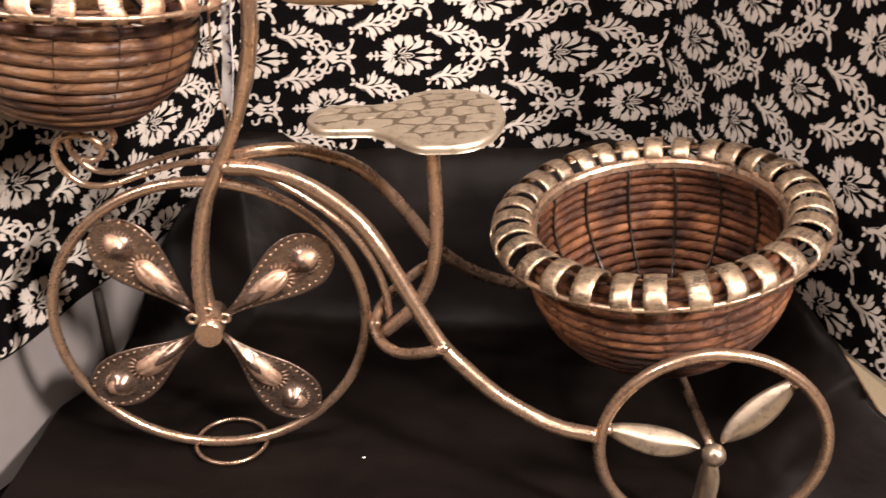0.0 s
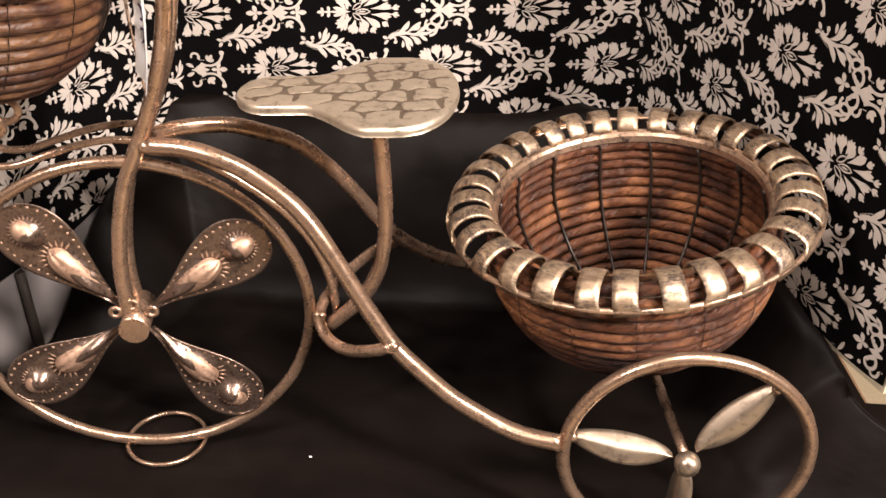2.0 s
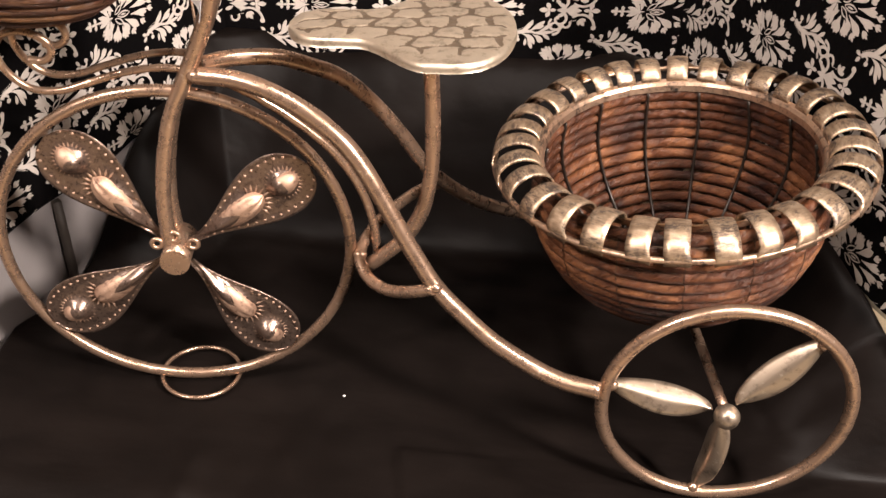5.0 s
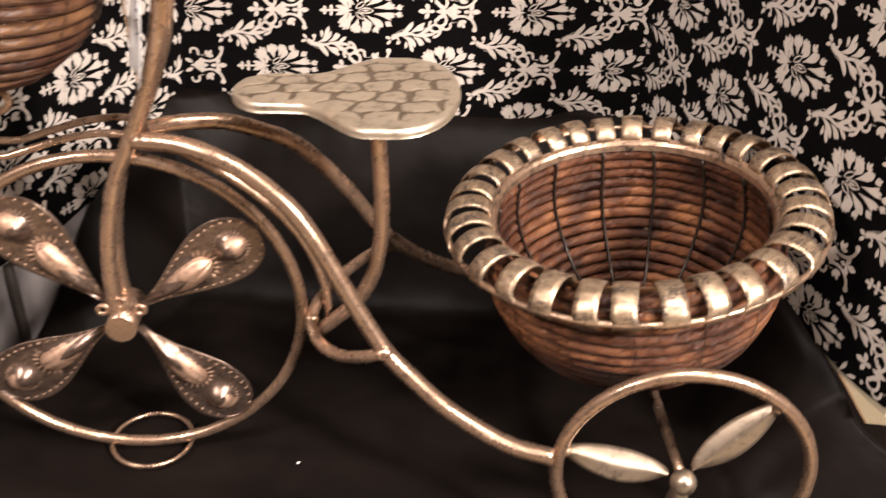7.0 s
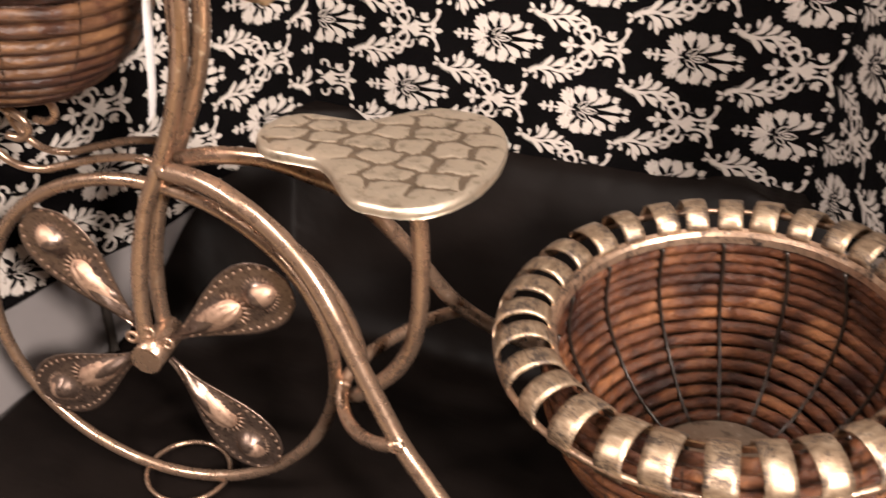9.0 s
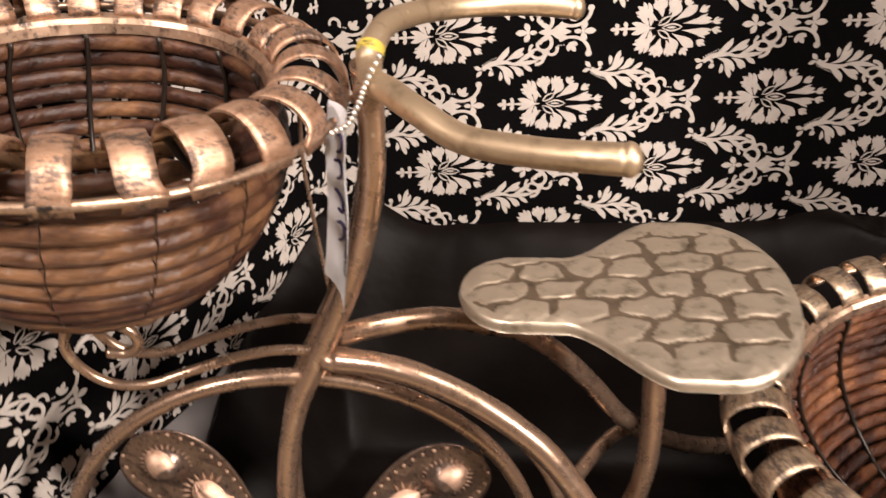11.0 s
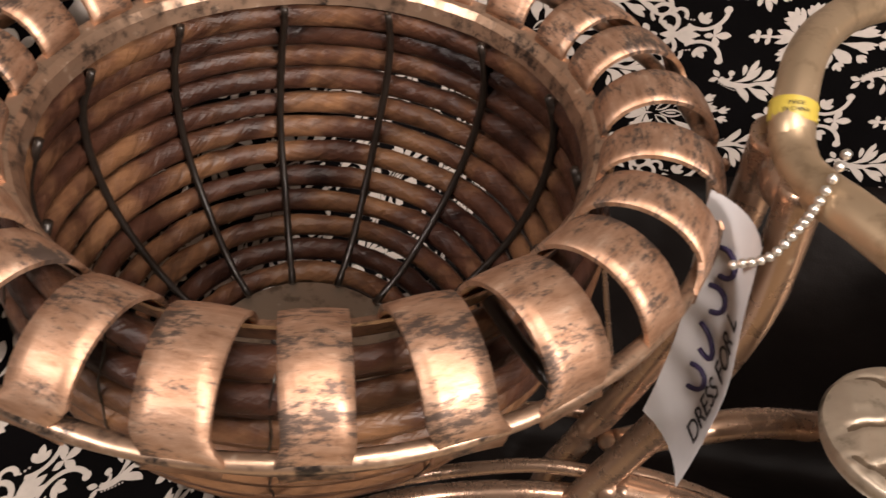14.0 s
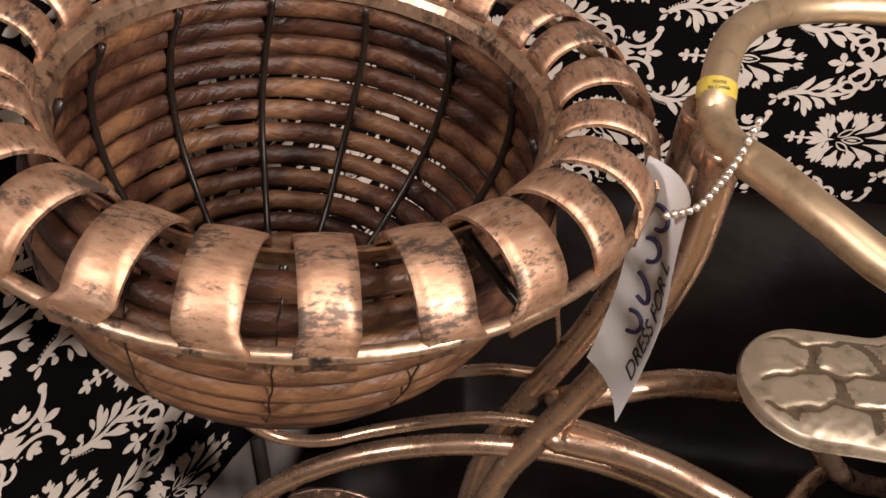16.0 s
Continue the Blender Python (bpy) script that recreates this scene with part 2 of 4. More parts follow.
def tube_mesh(line, radius, sides=12, closed=False, wobble=0.0, caps=True):
    """Vertices and faces of a tube along a line; radius may be a list."""
    line = np.array(line, float)
    n = len(line)
    rad = np.full(n, radius) if np.isscalar(radius) else np.array(radius, float)
    tan = np.roll(line, -1, 0) - np.roll(line, 1, 0) if closed else np.gradient(line, axis=0)
    tan /= np.linalg.norm(tan, axis=1)[:, None]
    up = np.array([0.0, 0, 1]) if abs(tan[0][2]) < 0.9 else np.array([1.0, 0, 0])
    a = np.cross(tan[0], up)
    a /= np.linalg.norm(a)
    verts, faces = [], []
    for i in range(n):
        a = a - tan[i] * (a @ tan[i])
        a /= np.linalg.norm(a)
        b = np.cross(tan[i], a)
        for k in range(sides):
            th = 2 * math.pi * k / sides
            r = rad[i] * (1 + wobble * noise.noise(Vector(line[i] * 60) + Vector((k, 0, 0)))) if wobble else rad[i]
            verts.append(line[i] + r * (math.cos(th) * a + math.sin(th) * b))
    for i in range(n if closed else n - 1):
        j = (i + 1) % n
        for k in range(sides):
            q = (k + 1) % sides
            faces.append((i * sides + k, i * sides + q, j * sides + q, j * sides + k))
    if not closed and caps:
        faces.append(tuple(range(sides - 1, -1, -1)))
        faces.append(tuple((n - 1) * sides + k for k in range(sides)))
    return verts, faces


def tube(name, points, radius, mat, parent, label="", n=40, sides=12, wobble=0.05, smooth_line=True):
    line = spline(points, n) if smooth_line else points
    v, f = tube_mesh(line, radius, sides, False, wobble)
    ob = mesh_object(name, v, f, mat, parent, label)
    for p in ob.data.polygons[-2:]:
        p.use_smooth = False
    return ob


def frame_of(normal):
    z = Vector(normal).normalized()
    x = Vector((1, 0, 0)) - z * z.x
    x.normalize()
    return np.array(x), np.array(z.cross(x)), np.array(z)


def hoop(name, centre, normal, radius, wire, mat, parent, label="", n=96, sides=12, wobble=0.04):
    x, y, z = frame_of(normal)
    th = np.linspace(0, 2 * math.pi, n, endpoint=False)
    line = np.array(centre) + radius * (np.cos(th)[:, None] * x + np.sin(th)[:, None] * y)
    v, f = tube_mesh(line, wire, sides, True, wobble)
    return mesh_object(name, v, f, mat, parent, label)


def blob(name, centre, radii, mat, parent, label="", rows=10, cols=16):
    verts, faces = [], []
    for i in range(rows + 1):
        ph = math.pi * i / rows
        for k in range(cols):
            th = 2 * math.pi * k / cols
            verts.append((centre[0] + radii[0] * math.sin(ph) * math.cos(th), centre[1] + radii[1] * math.sin(ph) * math.sin(th), centre[2] + radii[2] * math.cos(ph)))
    for i in range(rows):
        for k in range(cols):
            q = (k + 1) % cols
            faces.append((i * cols + k, (i + 1) * cols + k, (i + 1) * cols + q, i * cols + q))
    return mesh_object(name, verts, faces, mat, parent, label)


def box(name, lo, hi, mat, parent=None, label="", bevel=0.0):
    bm = bmesh.new()
    bmesh.ops.create_cube(bm, size=1.0)
    for v in bm.verts:
        v.co = Vector([(lo[i] + hi[i]) / 2 + v.co[i] * (hi[i] - lo[i]) for i in range(3)])
    if bevel:
        bmesh.ops.bevel(bm, geom=bm.edges[:], offset=bevel, segments=2, affect="EDGES")
    me = bpy.data.meshes.new(name)
    bm.to_mesh(me)
    bm.free()
    me.materials.append(mat)
    ob = new(name, me)
    if parent:
        ob.parent = parent
    if label:
        ob["label"] = label
    return ob


# ---- the room ----
FLOOR = -0.75
S = "structure"
tagged(box("floor", (-2.2, -2.0, FLOOR - 0.05), (2.2, 2.2, FLOOR), M_FLOOR), "beige carpeted floor beside the display table", "floor", kind=S)
# ceiling and walls are added unseen, to close the room and darken reflections
tagged(box("ceiling", (-2.2, -2.0, 1.7), (2.2, 2.2, 1.75), M_CEIL), "plain dim ceiling added unseen above the display", "ceiling", kind=S)
tagged(box("wall_north", (-2.2, 2.2, FLOOR), (2.2, 2.3, 1.7), M_WALL), "plain dark wall added unseen behind the display boards", "wall", kind=S)
tagged(box("wall_south", (-2.2, -2.1, FLOOR), (2.2, -2.0, 1.7), M_WALL), "plain dark wall added unseen facing the display", "wall", kind=S)
tagged(box("wall_west", (-2.3, -2.0, FLOOR), (-2.2, 2.2, 1.7), M_WALL), "plain dark side wall added unseen to close the room", "wall", kind=S)
tagged(box("wall_east", (2.2, -2.0, FLOOR), (2.3, 2.2, 1.7), M_WALL), "plain dark side wall added unseen to close the room", "wall", kind=S)

# a low riser under the cloth, on a wide table that is covered in black as well
TL, TR, TF, TBK = -0.345, 0.47, 0.49, 0.955
LOW = -0.046
riser = tagged(box("display_riser", (TL + 0.01, TF + 0.02, LOW), (0.2, TBK, -0.012), M_WOOD, bevel=0.003), "low wooden riser box hidden under the black cloth", "riser")
table = holder("display_table", "wide wooden table hidden under black cloth", "table")
box("tabletop", (-1.0, 0.36, LOW - 0.04), (0.452, 1.25, LOW - 0.008), M_WOOD, table, bevel=0.004)
box("side_leaf", (0.453, 0.36, LOW - 0.04), (1.0, 0.765, LOW - 0.008), M_WOOD, table, bevel=0.004)
for lx, ly in ((-0.95, 0.42), (0.38, 0.42), (-0.95, 1.15), (0.38, 1.15), (0.92, 0.42)):
    box("leg", (lx, ly, FLOOR), (lx + 0.05, ly + 0.05, LOW - 0.04), M_WOOD, table, bevel=0.004)


# ---- display boards with damask cloth ----
CL, CR, YB = -0.235, 0.218, 0.963
TOP = 0.62


def smooth01(a, b, x):
    t = min(1.0, max(0.0, (x - a) / (b - a)))
    return t * t * (3 - 2 * t)


def board_point(origin, along, s, z, out):
    """A place s metres along a board, at height z, out metres in front of it."""
    d = Vector(along).normalized()
    nrm = Vector((d.y, -d.x, 0))
    return Vector(origin) + d * s + nrm * out + Vector((0, 0, z))


def petal2d(base, angle, length, width, bend=0.0, k=6, swell=1.0):
    """Outline of a leaf-shaped lobe, from its base along an angle; swell moves its widest place outwards."""
    left, right = [], []
    for i in range(k + 1):
        t = i / k
        w = width / 2 * math.sin(math.pi * (t ** swell)) ** 0.8 + width * 0.03 if 0 < i < k else width * 0.03
        a = angle + bend * t
        cx = length * t * math.cos(angle + bend * t / 2)
        cy = length * t * math.sin(angle + bend * t / 2)
        left.append((base[0] + cx - w * math.sin(a), base[1] + cy + w * math.cos(a)))
        right.append((base[0] + cx + w * math.sin(a), base[1] + cy - w * math.cos(a)))
    return left + right[::-1]


def stroke2d(centre, r0, r1, a0, a1, w0, w1, k=9):
    """Outline of a scroll: an arc whose radius and width change on the way."""
    left, right = [], []
    for i in range(k + 1):
        t = i / k
        a, r, w = a0 + (a1 - a0) * t, r0 + (r1 - r0) * t, (w0 + (w1 - w0) * t) / 2
        left.append((centre[0] + (r + w) * math.cos(a), centre[1] + (r + w) * math.sin(a)))
        right.append((centre[0] + (r - w) * math.cos(a), centre[1] + (r - w) * math.sin(a)))
    return left + right[::-1]


def dot2d(c, r, k=8):
    return [(c[0] + r * math.cos(2 * math.pi * i / k), c[1] + r * math.sin(2 * math.pi * i / k)) for i in range(k)]


def flip(poly):
    return [(x, -y) for x, y in poly][::-1]


def trefoil(base, angle, size, spread=0.95, fat=0.46):
    """Three small lobes from one point, the middle one longest."""
    out = [petal2d(base, angle, size, size * fat, 0, 6, 1.3)]
    for sgn in (1, -1):
        out.append(petal2d(base, angle + sgn * spread, size * 0.78, size * fat * 0.9, -sgn * 0.35, 6, 1.3))
    return out


def jagged(base, angle, length, width, bend=0.0):
    """A broad leaf with a pointed tip and two teeth on each side."""
    out = [petal2d(base, angle, length, width * 0.62, bend, 8, 1.25)]
    for t, ln, wd in ((0.30, 0.58, 0.36), (0.56, 0.44, 0.32)):
        a = angle + bend * t
        px, py = base[0] + length * t * math.cos(angle + bend * t / 2), base[1] + length * t * math.sin(angle + bend * t / 2)
        for sgn in (1, -1):
            out.append(petal2d((px, py), a + sgn * 0.78, length * ln, width * wd, -sgn * 0.35, 6, 1.3))
    return out


def ring_lobe(base, angle, length, width, wall, k=10):
    """The outline of a lobe as a thin band, dark inside, with a small pale kernel."""
    out = []
    for side in (1, -1):
        line = []
        for i in range(k + 1):
            t = i / k
            w = side * width / 2 * math.sin(math.pi * t) ** 0.8
            line.append((length * t, w))
        left = [(x, y) for x, y in line]
        right = [(x * 0.86 + length * 0.07, y * (1 - 2 * wall / width)) for x, y in line]
        band = left + right[::-1]
        out.append([(base[0] + x * math.cos(angle) - y * math.sin(angle), base[1] + x * math.sin(angle) + y * math.cos(angle)) for x, y in band])
    return out


def flower_motif():
    """A fan-shaped bloom lying on its side, 92 mm long, its slim bud to the left."""
    m = 0.001
    # the bud: two trefoils and a five-lobed calyx on the axis
    out = trefoil((-39 * m, 0), math.pi, 7 * m, 1.25, 0.5) + [petal2d((-40 * m, 0), 0, 11 * m, 2.6 * m)]
    for sgn in (1, -1):
        out += [petal2d((-32 * m, 0), sgn * 2.0, 6.5 * m, 3.4 * m, -sgn * 0.3, 6, 1.3), petal2d((-13 * m, sgn * 0.4 * m), math.pi - sgn * 0.28, 16 * m, 4.2 * m, 0, 7, 1.4),
                petal2d((-14 * m, sgn * 1.2 * m), math.pi - sgn * 0.95, 13 * m, 4.4 * m, 0, 7, 1.4), petal2d((-13 * m, sgn * 1.5 * m), math.pi - sgn * 1.6, 10 * m, 4.0 * m, 0, 7, 1.4)]
    out += [petal2d((-33 * m, 0), 0, 24 * m, 3.0 * m)]
    # the eye of the bloom, outlined
    out += ring_lobe((-4 * m, 0), 0, 17 * m, 7.0 * m, 1.5 * m) + [petal2d((0, 0), 0, 8 * m, 1.8 * m)]
    half = ring_lobe((-7 * m, 2.0 * m), 0.62, 13 * m, 6.0 * m, 1.4 * m)
    # flaring petals with notched ends, parted by thin dark lines
    half += [petal2d((5 * m, 5.4 * m), 0.50, 22 * m, 7.6 * m, 0.18, 9, 1.9), petal2d((13 * m, 3.0 * m), 0.10, 23 * m, 5.4 * m, 0.10, 9, 1.7),
             petal2d((22 * m, 4.4 * m), 0.42, 12 * m, 2.8 * m, 0.2), petal2d((24 * m, 2.2 * m), 0.12, 14 * m, 2.6 * m),
             petal2d((2 * m, 7.0 * m), 0.98, 14 * m, 6.6 * m, -0.1, 8, 1.8), petal2d((19 * m, 12.5 * m), 1.0, 6 * m, 2.6 * m), petal2d((16 * m, 14 * m), 1.3, 6 * m, 2.6 * m)]
    # loose trefoils beyond the petals
    half += trefoil((25.5 * m, 12 * m), 0.55, 9 * m, 0.55, 0.30) + trefoil((37 * m, 2.6 * m), 0.35, 8.5 * m, 0.6, 0.27) + trefoil((14 * m, 18 * m), 1.0, 8 * m, 0.75, 0.36)
    # broad jagged leaves behind
    half += jagged((-8 * m, 6 * m), 2.45, 21 * m, 9.5 * m, 0.1) + jagged((-4 * m, 9 * m), 1.85, 17 * m, 9.5 * m, -0.15) + jagged((1 * m, 11 * m), 1.25, 15 * m, 8.0 * m, -0.25)
    out += half + [flip(q) for q in half]
    return [[(x * 0.88 - 0.001, y * 0.88) for x, y in q] for q in out]


def scroll_motif():
    """A knot of scrolls, fleurons and stems that ties the blooms together."""
    m = 0.001
    out = []
    # fleurons on the axis, before and behind the knot
    for dx, ang, sz in ((20, 0, 10), (-19, math.pi, 10)):
        out += trefoil((dx * m, 0), ang, sz * m, 1.35, 0.46) + [petal2d((dx * m, 0), ang + math.pi, sz * 0.6 * m, sz * 0.34 * m)]
    out += [petal2d((-6 * m, 0), 0, 18 * m, 5.0 * m, 0, 8, 1.2), petal2d((2 * m, 0), math.pi, 14 * m, 4.6 * m)]
    half = [petal2d((-2 * m, 1.8 * m), 0.42, 13 * m, 4.2 * m, -0.4, 7, 1.3), petal2d((-3 * m, 2.4 * m), 2.5, 9 * m, 3.6 * m, 0.4, 7, 1.2),
            # thin stem that swings out to the leaf, ending in a ball
            stroke2d((13.5 * m, 18 * m), 14.5 * m, 12.5 * m, -2.30, -0.15, 2.0 * m, 2.8 * m, 14), dot2d((25.5 * m, 17.0 * m), 2.5 * m, 10),
            # two curls
            stroke2d((-8 * m, 8.8 * m), 6.8 * m, 4.4 * m, -1.5, 3.4, 3.0 * m, 2.2 * m, 14), dot2d((-10.5 * m, 7.6 * m), 1.9 * m),
            stroke2d((-12 * m, 13 * m), 7.6 * m, 5.6 * m, 0.2, 3.9, 2.8 * m, 2.2 * m, 14), stroke2d((-2 * m, 13.5 * m), 4.6 * m, 3.0 * m, -0.6, 3.6, 2.6 * m, 1.8 * m, 12)]
    half += trefoil((11 * m, 8.5 * m), 0.95, 8.5 * m, 0.85, 0.42)
    half += [dot2d(((3.2 + 1.9 * i) * m, (10.4 - 0.2 * i) * m), 0.62 * m, 6) for i in range(3)]
    return out + half + [flip(q) for q in half]


def leaf_motif():
    """A ragged acanthus leaf on a curled stem, with a row of dots beside it."""
    m = 0.00096
    out = [petal2d((-15 * m, 1 * m), 0.62, 27 * m, 4.0 * m, -0.95, 10, 0.9), petal2d((6 * m, 5 * m), -0.10, 25 * m, 3.6 * m, 0.35, 9, 1.1),
           # lobes swept up
           petal2d((-6 * m, 5.5 * m), 0.30, 18 * m, 4.4 * m, 0.95, 9, 1.5), petal2d((2 * m, 8 * m), 0.95, 12 * m, 3.6 * m, 0.35, 7, 1.3), petal2d((4 * m, 6.5 * m), 0.50, 19 * m, 4.2 * m, 0.25, 9, 1.5),
           petal2d((10 * m, 9 * m), 0.30, 10 * m, 3.2 * m, 0.2, 7, 1.3), petal2d((13 * m, 5.5 * m), 0.40, 16 * m, 3.8 * m, 0.35, 8, 1.5),
           # lobes hanging down
           petal2d((-3 * m, 3.5 * m), -0.10, 18 * m, 4.6 * m, -1.15, 9, 1.5), petal2d((3 * m, -1 * m), -0.95, 13 * m, 3.6 * m, -0.35, 8, 1.4), petal2d((1 * m, -1 * m), -1.30, 8 * m, 3.0 * m, -0.6, 7, 1.3),
           petal2d((8 * m, 3 * m), -0.30, 14 * m, 4.2 * m, -0.65, 8, 1.5), petal2d((12 * m, 0 * m), -0.75, 8 * m, 3.0 * m, -0.2, 7, 1.3), petal2d((17 * m, 4 * m), -0.45, 11 * m, 3.4 * m, -0.3, 8, 1.4),
           # foot: two small leaves and a curl with a ball
           petal2d((-14 * m, 1 * m), 2.75, 6 * m, 3.2 * m), petal2d((-13.5 * m, 0), 4.0, 6.5 * m, 3.2 * m),
           stroke2d((-8.5 * m, -0.8 * m), 3.8 * m, 2.6 * m, 2.9, 0.2, 2.2 * m, 1.8 * m, 10), dot2d((-6.4 * m, -2.6 * m), 2.2 * m, 9),
           # tail that rolls up beside the knot
           stroke2d((29 * m, 10.5 * m), 7.0 * m, 5.0 * m, -1.7, 2.4, 2.8 * m, 2.0 * m, 14), dot2d((25.4 * m, 13.6 * m), 1.9 * m)]
    out += [dot2d(((-13 + 1.75 * i) * m, (4.6 + 1.1 * i - 0.03 * i * i) * m), 0.55 * m, 6) for i in range(7)]
    return out


def damask(name, origin, along, s0, s1, z0, z1, shift, panel, drape, slope=0.075):
    """The printed pattern of one board as raised ink, cut off at the board's edges."""
    u, v = 0.1630, 0.1120
    fl, sc, lf = flower_motif(), scroll_motif(), leaf_motif()
    parts = []
    for i in range(-14, 15):
        for j in range(-12, 13):
            cx, cy = shift[0] + i * u / 2, shift[1] + j * v / 2
            if (i + j) % 2 == 0:
                parts += [[(x + cx, y + cy) for x, y in q] for q in fl]
                for sx, sy in ((-1, 1), (-1, -1)):
                    for q in lf:
                        w = q if sy * sx < 0 else flip(q)
                        parts.append([(x + cx + sx * u * 0.25, y + cy + sy * v * 0.25) for x, y in w])
            else:
                parts += [[(x + cx, y + cy) for x, y in q] for q in sc]
    verts, faces, layer = [], [], 0
    for q in parts:
        a = np.array(q)
        a[:, 1] += slope * a[:, 0]
        if a[:, 0].min() < s0 or a[:, 0].max() > s1 or a[:, 1].max() > z1 or a[:, 1].min() < z0(a[:, 0].mean()):
            continue
        b = len(verts)
        if np.sum(a[:, 0] * np.roll(a[:, 1], -1) - np.roll(a[:, 0], -1) * a[:, 1]) < 0:
            a = a[::-1]
        half = len(q) // 2
        layer += 1
        for x, y in a:
            verts.append(board_point(origin, along, x, y, 0.0006 + 0.00002 * (layer % 23) + drape(x, y)))
        if len(q) > 8:
            for t in range(half - 1):
                faces.append((b + t, b + t + 1, b + len(q) - 2 - t, b + len(q) - 1 - t))
        else:
            faces.append(tuple(range(b, b + len(q))))
    return mesh_object(name, verts, faces, M_CREAM, panel, "cream damask print", smooth=False)


def board(name, label, origin, along, length, low, edge, shift, under, under_mat, seed, slope):
    """A display board: a core, a damask cloth hung over it, and its print."""
    d = Vector(along).normalized()

    def drape(s, z):
        return 0.0035 + 0.0025 * noise.noise(Vector((s * 7 + seed, z * 2.0, seed))) + 0.0012 * noise.noise(Vector((s * 22, z * 8, seed + 3)))

    th = 0.012
    vs = []
    for z in (low, TOP):
        for s, o in ((0, 0), (length, 0), (length, -th), (0, -th)):
            vs.append(board_point(origin, along, s, z, o))
    fs = [(0, 1, 5, 4), (1, 2, 6, 5), (2, 3, 7, 6), (3, 0, 4, 7), (4, 5, 6, 7), (3, 2, 1, 0)]
    core = mesh_object(name, vs, fs, under_mat, None, smooth=False)
    tagged(core, label, "display board", "damask display boards", S)
    nx, nz = 60, 40
    verts, faces = [], []
    for i in range(nx + 1):
        s = length * i / nx
        zb = edge(s)
        for k in range(nz + 1):
            z = zb + (TOP - zb) * k / nz
            verts.append(board_point(origin, along, s, z, drape(s, z)))
    for i in range(nx):
        for k in range(nz):
            a = i * (nz + 1) + k
            faces.append((a, a + nz + 1, a + nz + 2, a + 1))
    mesh_object("fabric", verts, faces, M_DARKPRINT, core, "black damask cotton")
    damask("print", origin, along, 0.002, length - 0.002, edge, TOP - 0.01, shift, core, drape, slope)
    return core


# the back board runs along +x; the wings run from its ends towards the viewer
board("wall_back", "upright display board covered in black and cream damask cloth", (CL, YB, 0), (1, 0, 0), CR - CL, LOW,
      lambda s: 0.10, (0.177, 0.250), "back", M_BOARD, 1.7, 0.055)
LWD = Vector((-0.45, -1, 0)).normalized()
LLEN = 0.62
left_origin = Vector((CL, YB, 0)) + LWD * LLEN
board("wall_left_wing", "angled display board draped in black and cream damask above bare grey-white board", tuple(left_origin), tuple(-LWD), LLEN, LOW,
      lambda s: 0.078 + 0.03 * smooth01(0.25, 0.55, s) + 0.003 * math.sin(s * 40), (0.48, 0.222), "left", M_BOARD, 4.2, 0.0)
RWD = Vector((0.36, -1, 0)).normalized()
board("wall_right_wing", "angled display board draped in black and cream damask beside the table", (CR, YB, 0), tuple(RWD), 0.388, 0.104,
      lambda s: 0.125 - 0.014 * smooth01(0.20, 0.38, s) + 0.003 * math.sin(s * 33), (0.298, 0.243), "right", M_BEIGE, 8.1, 0.0)


# ---- black cloth over the table ----
def wing_left_x(y):
    return CL - 0.45 * (YB - y)


def wing_right_x(y):
    return CR + 0.36 * (YB - y)


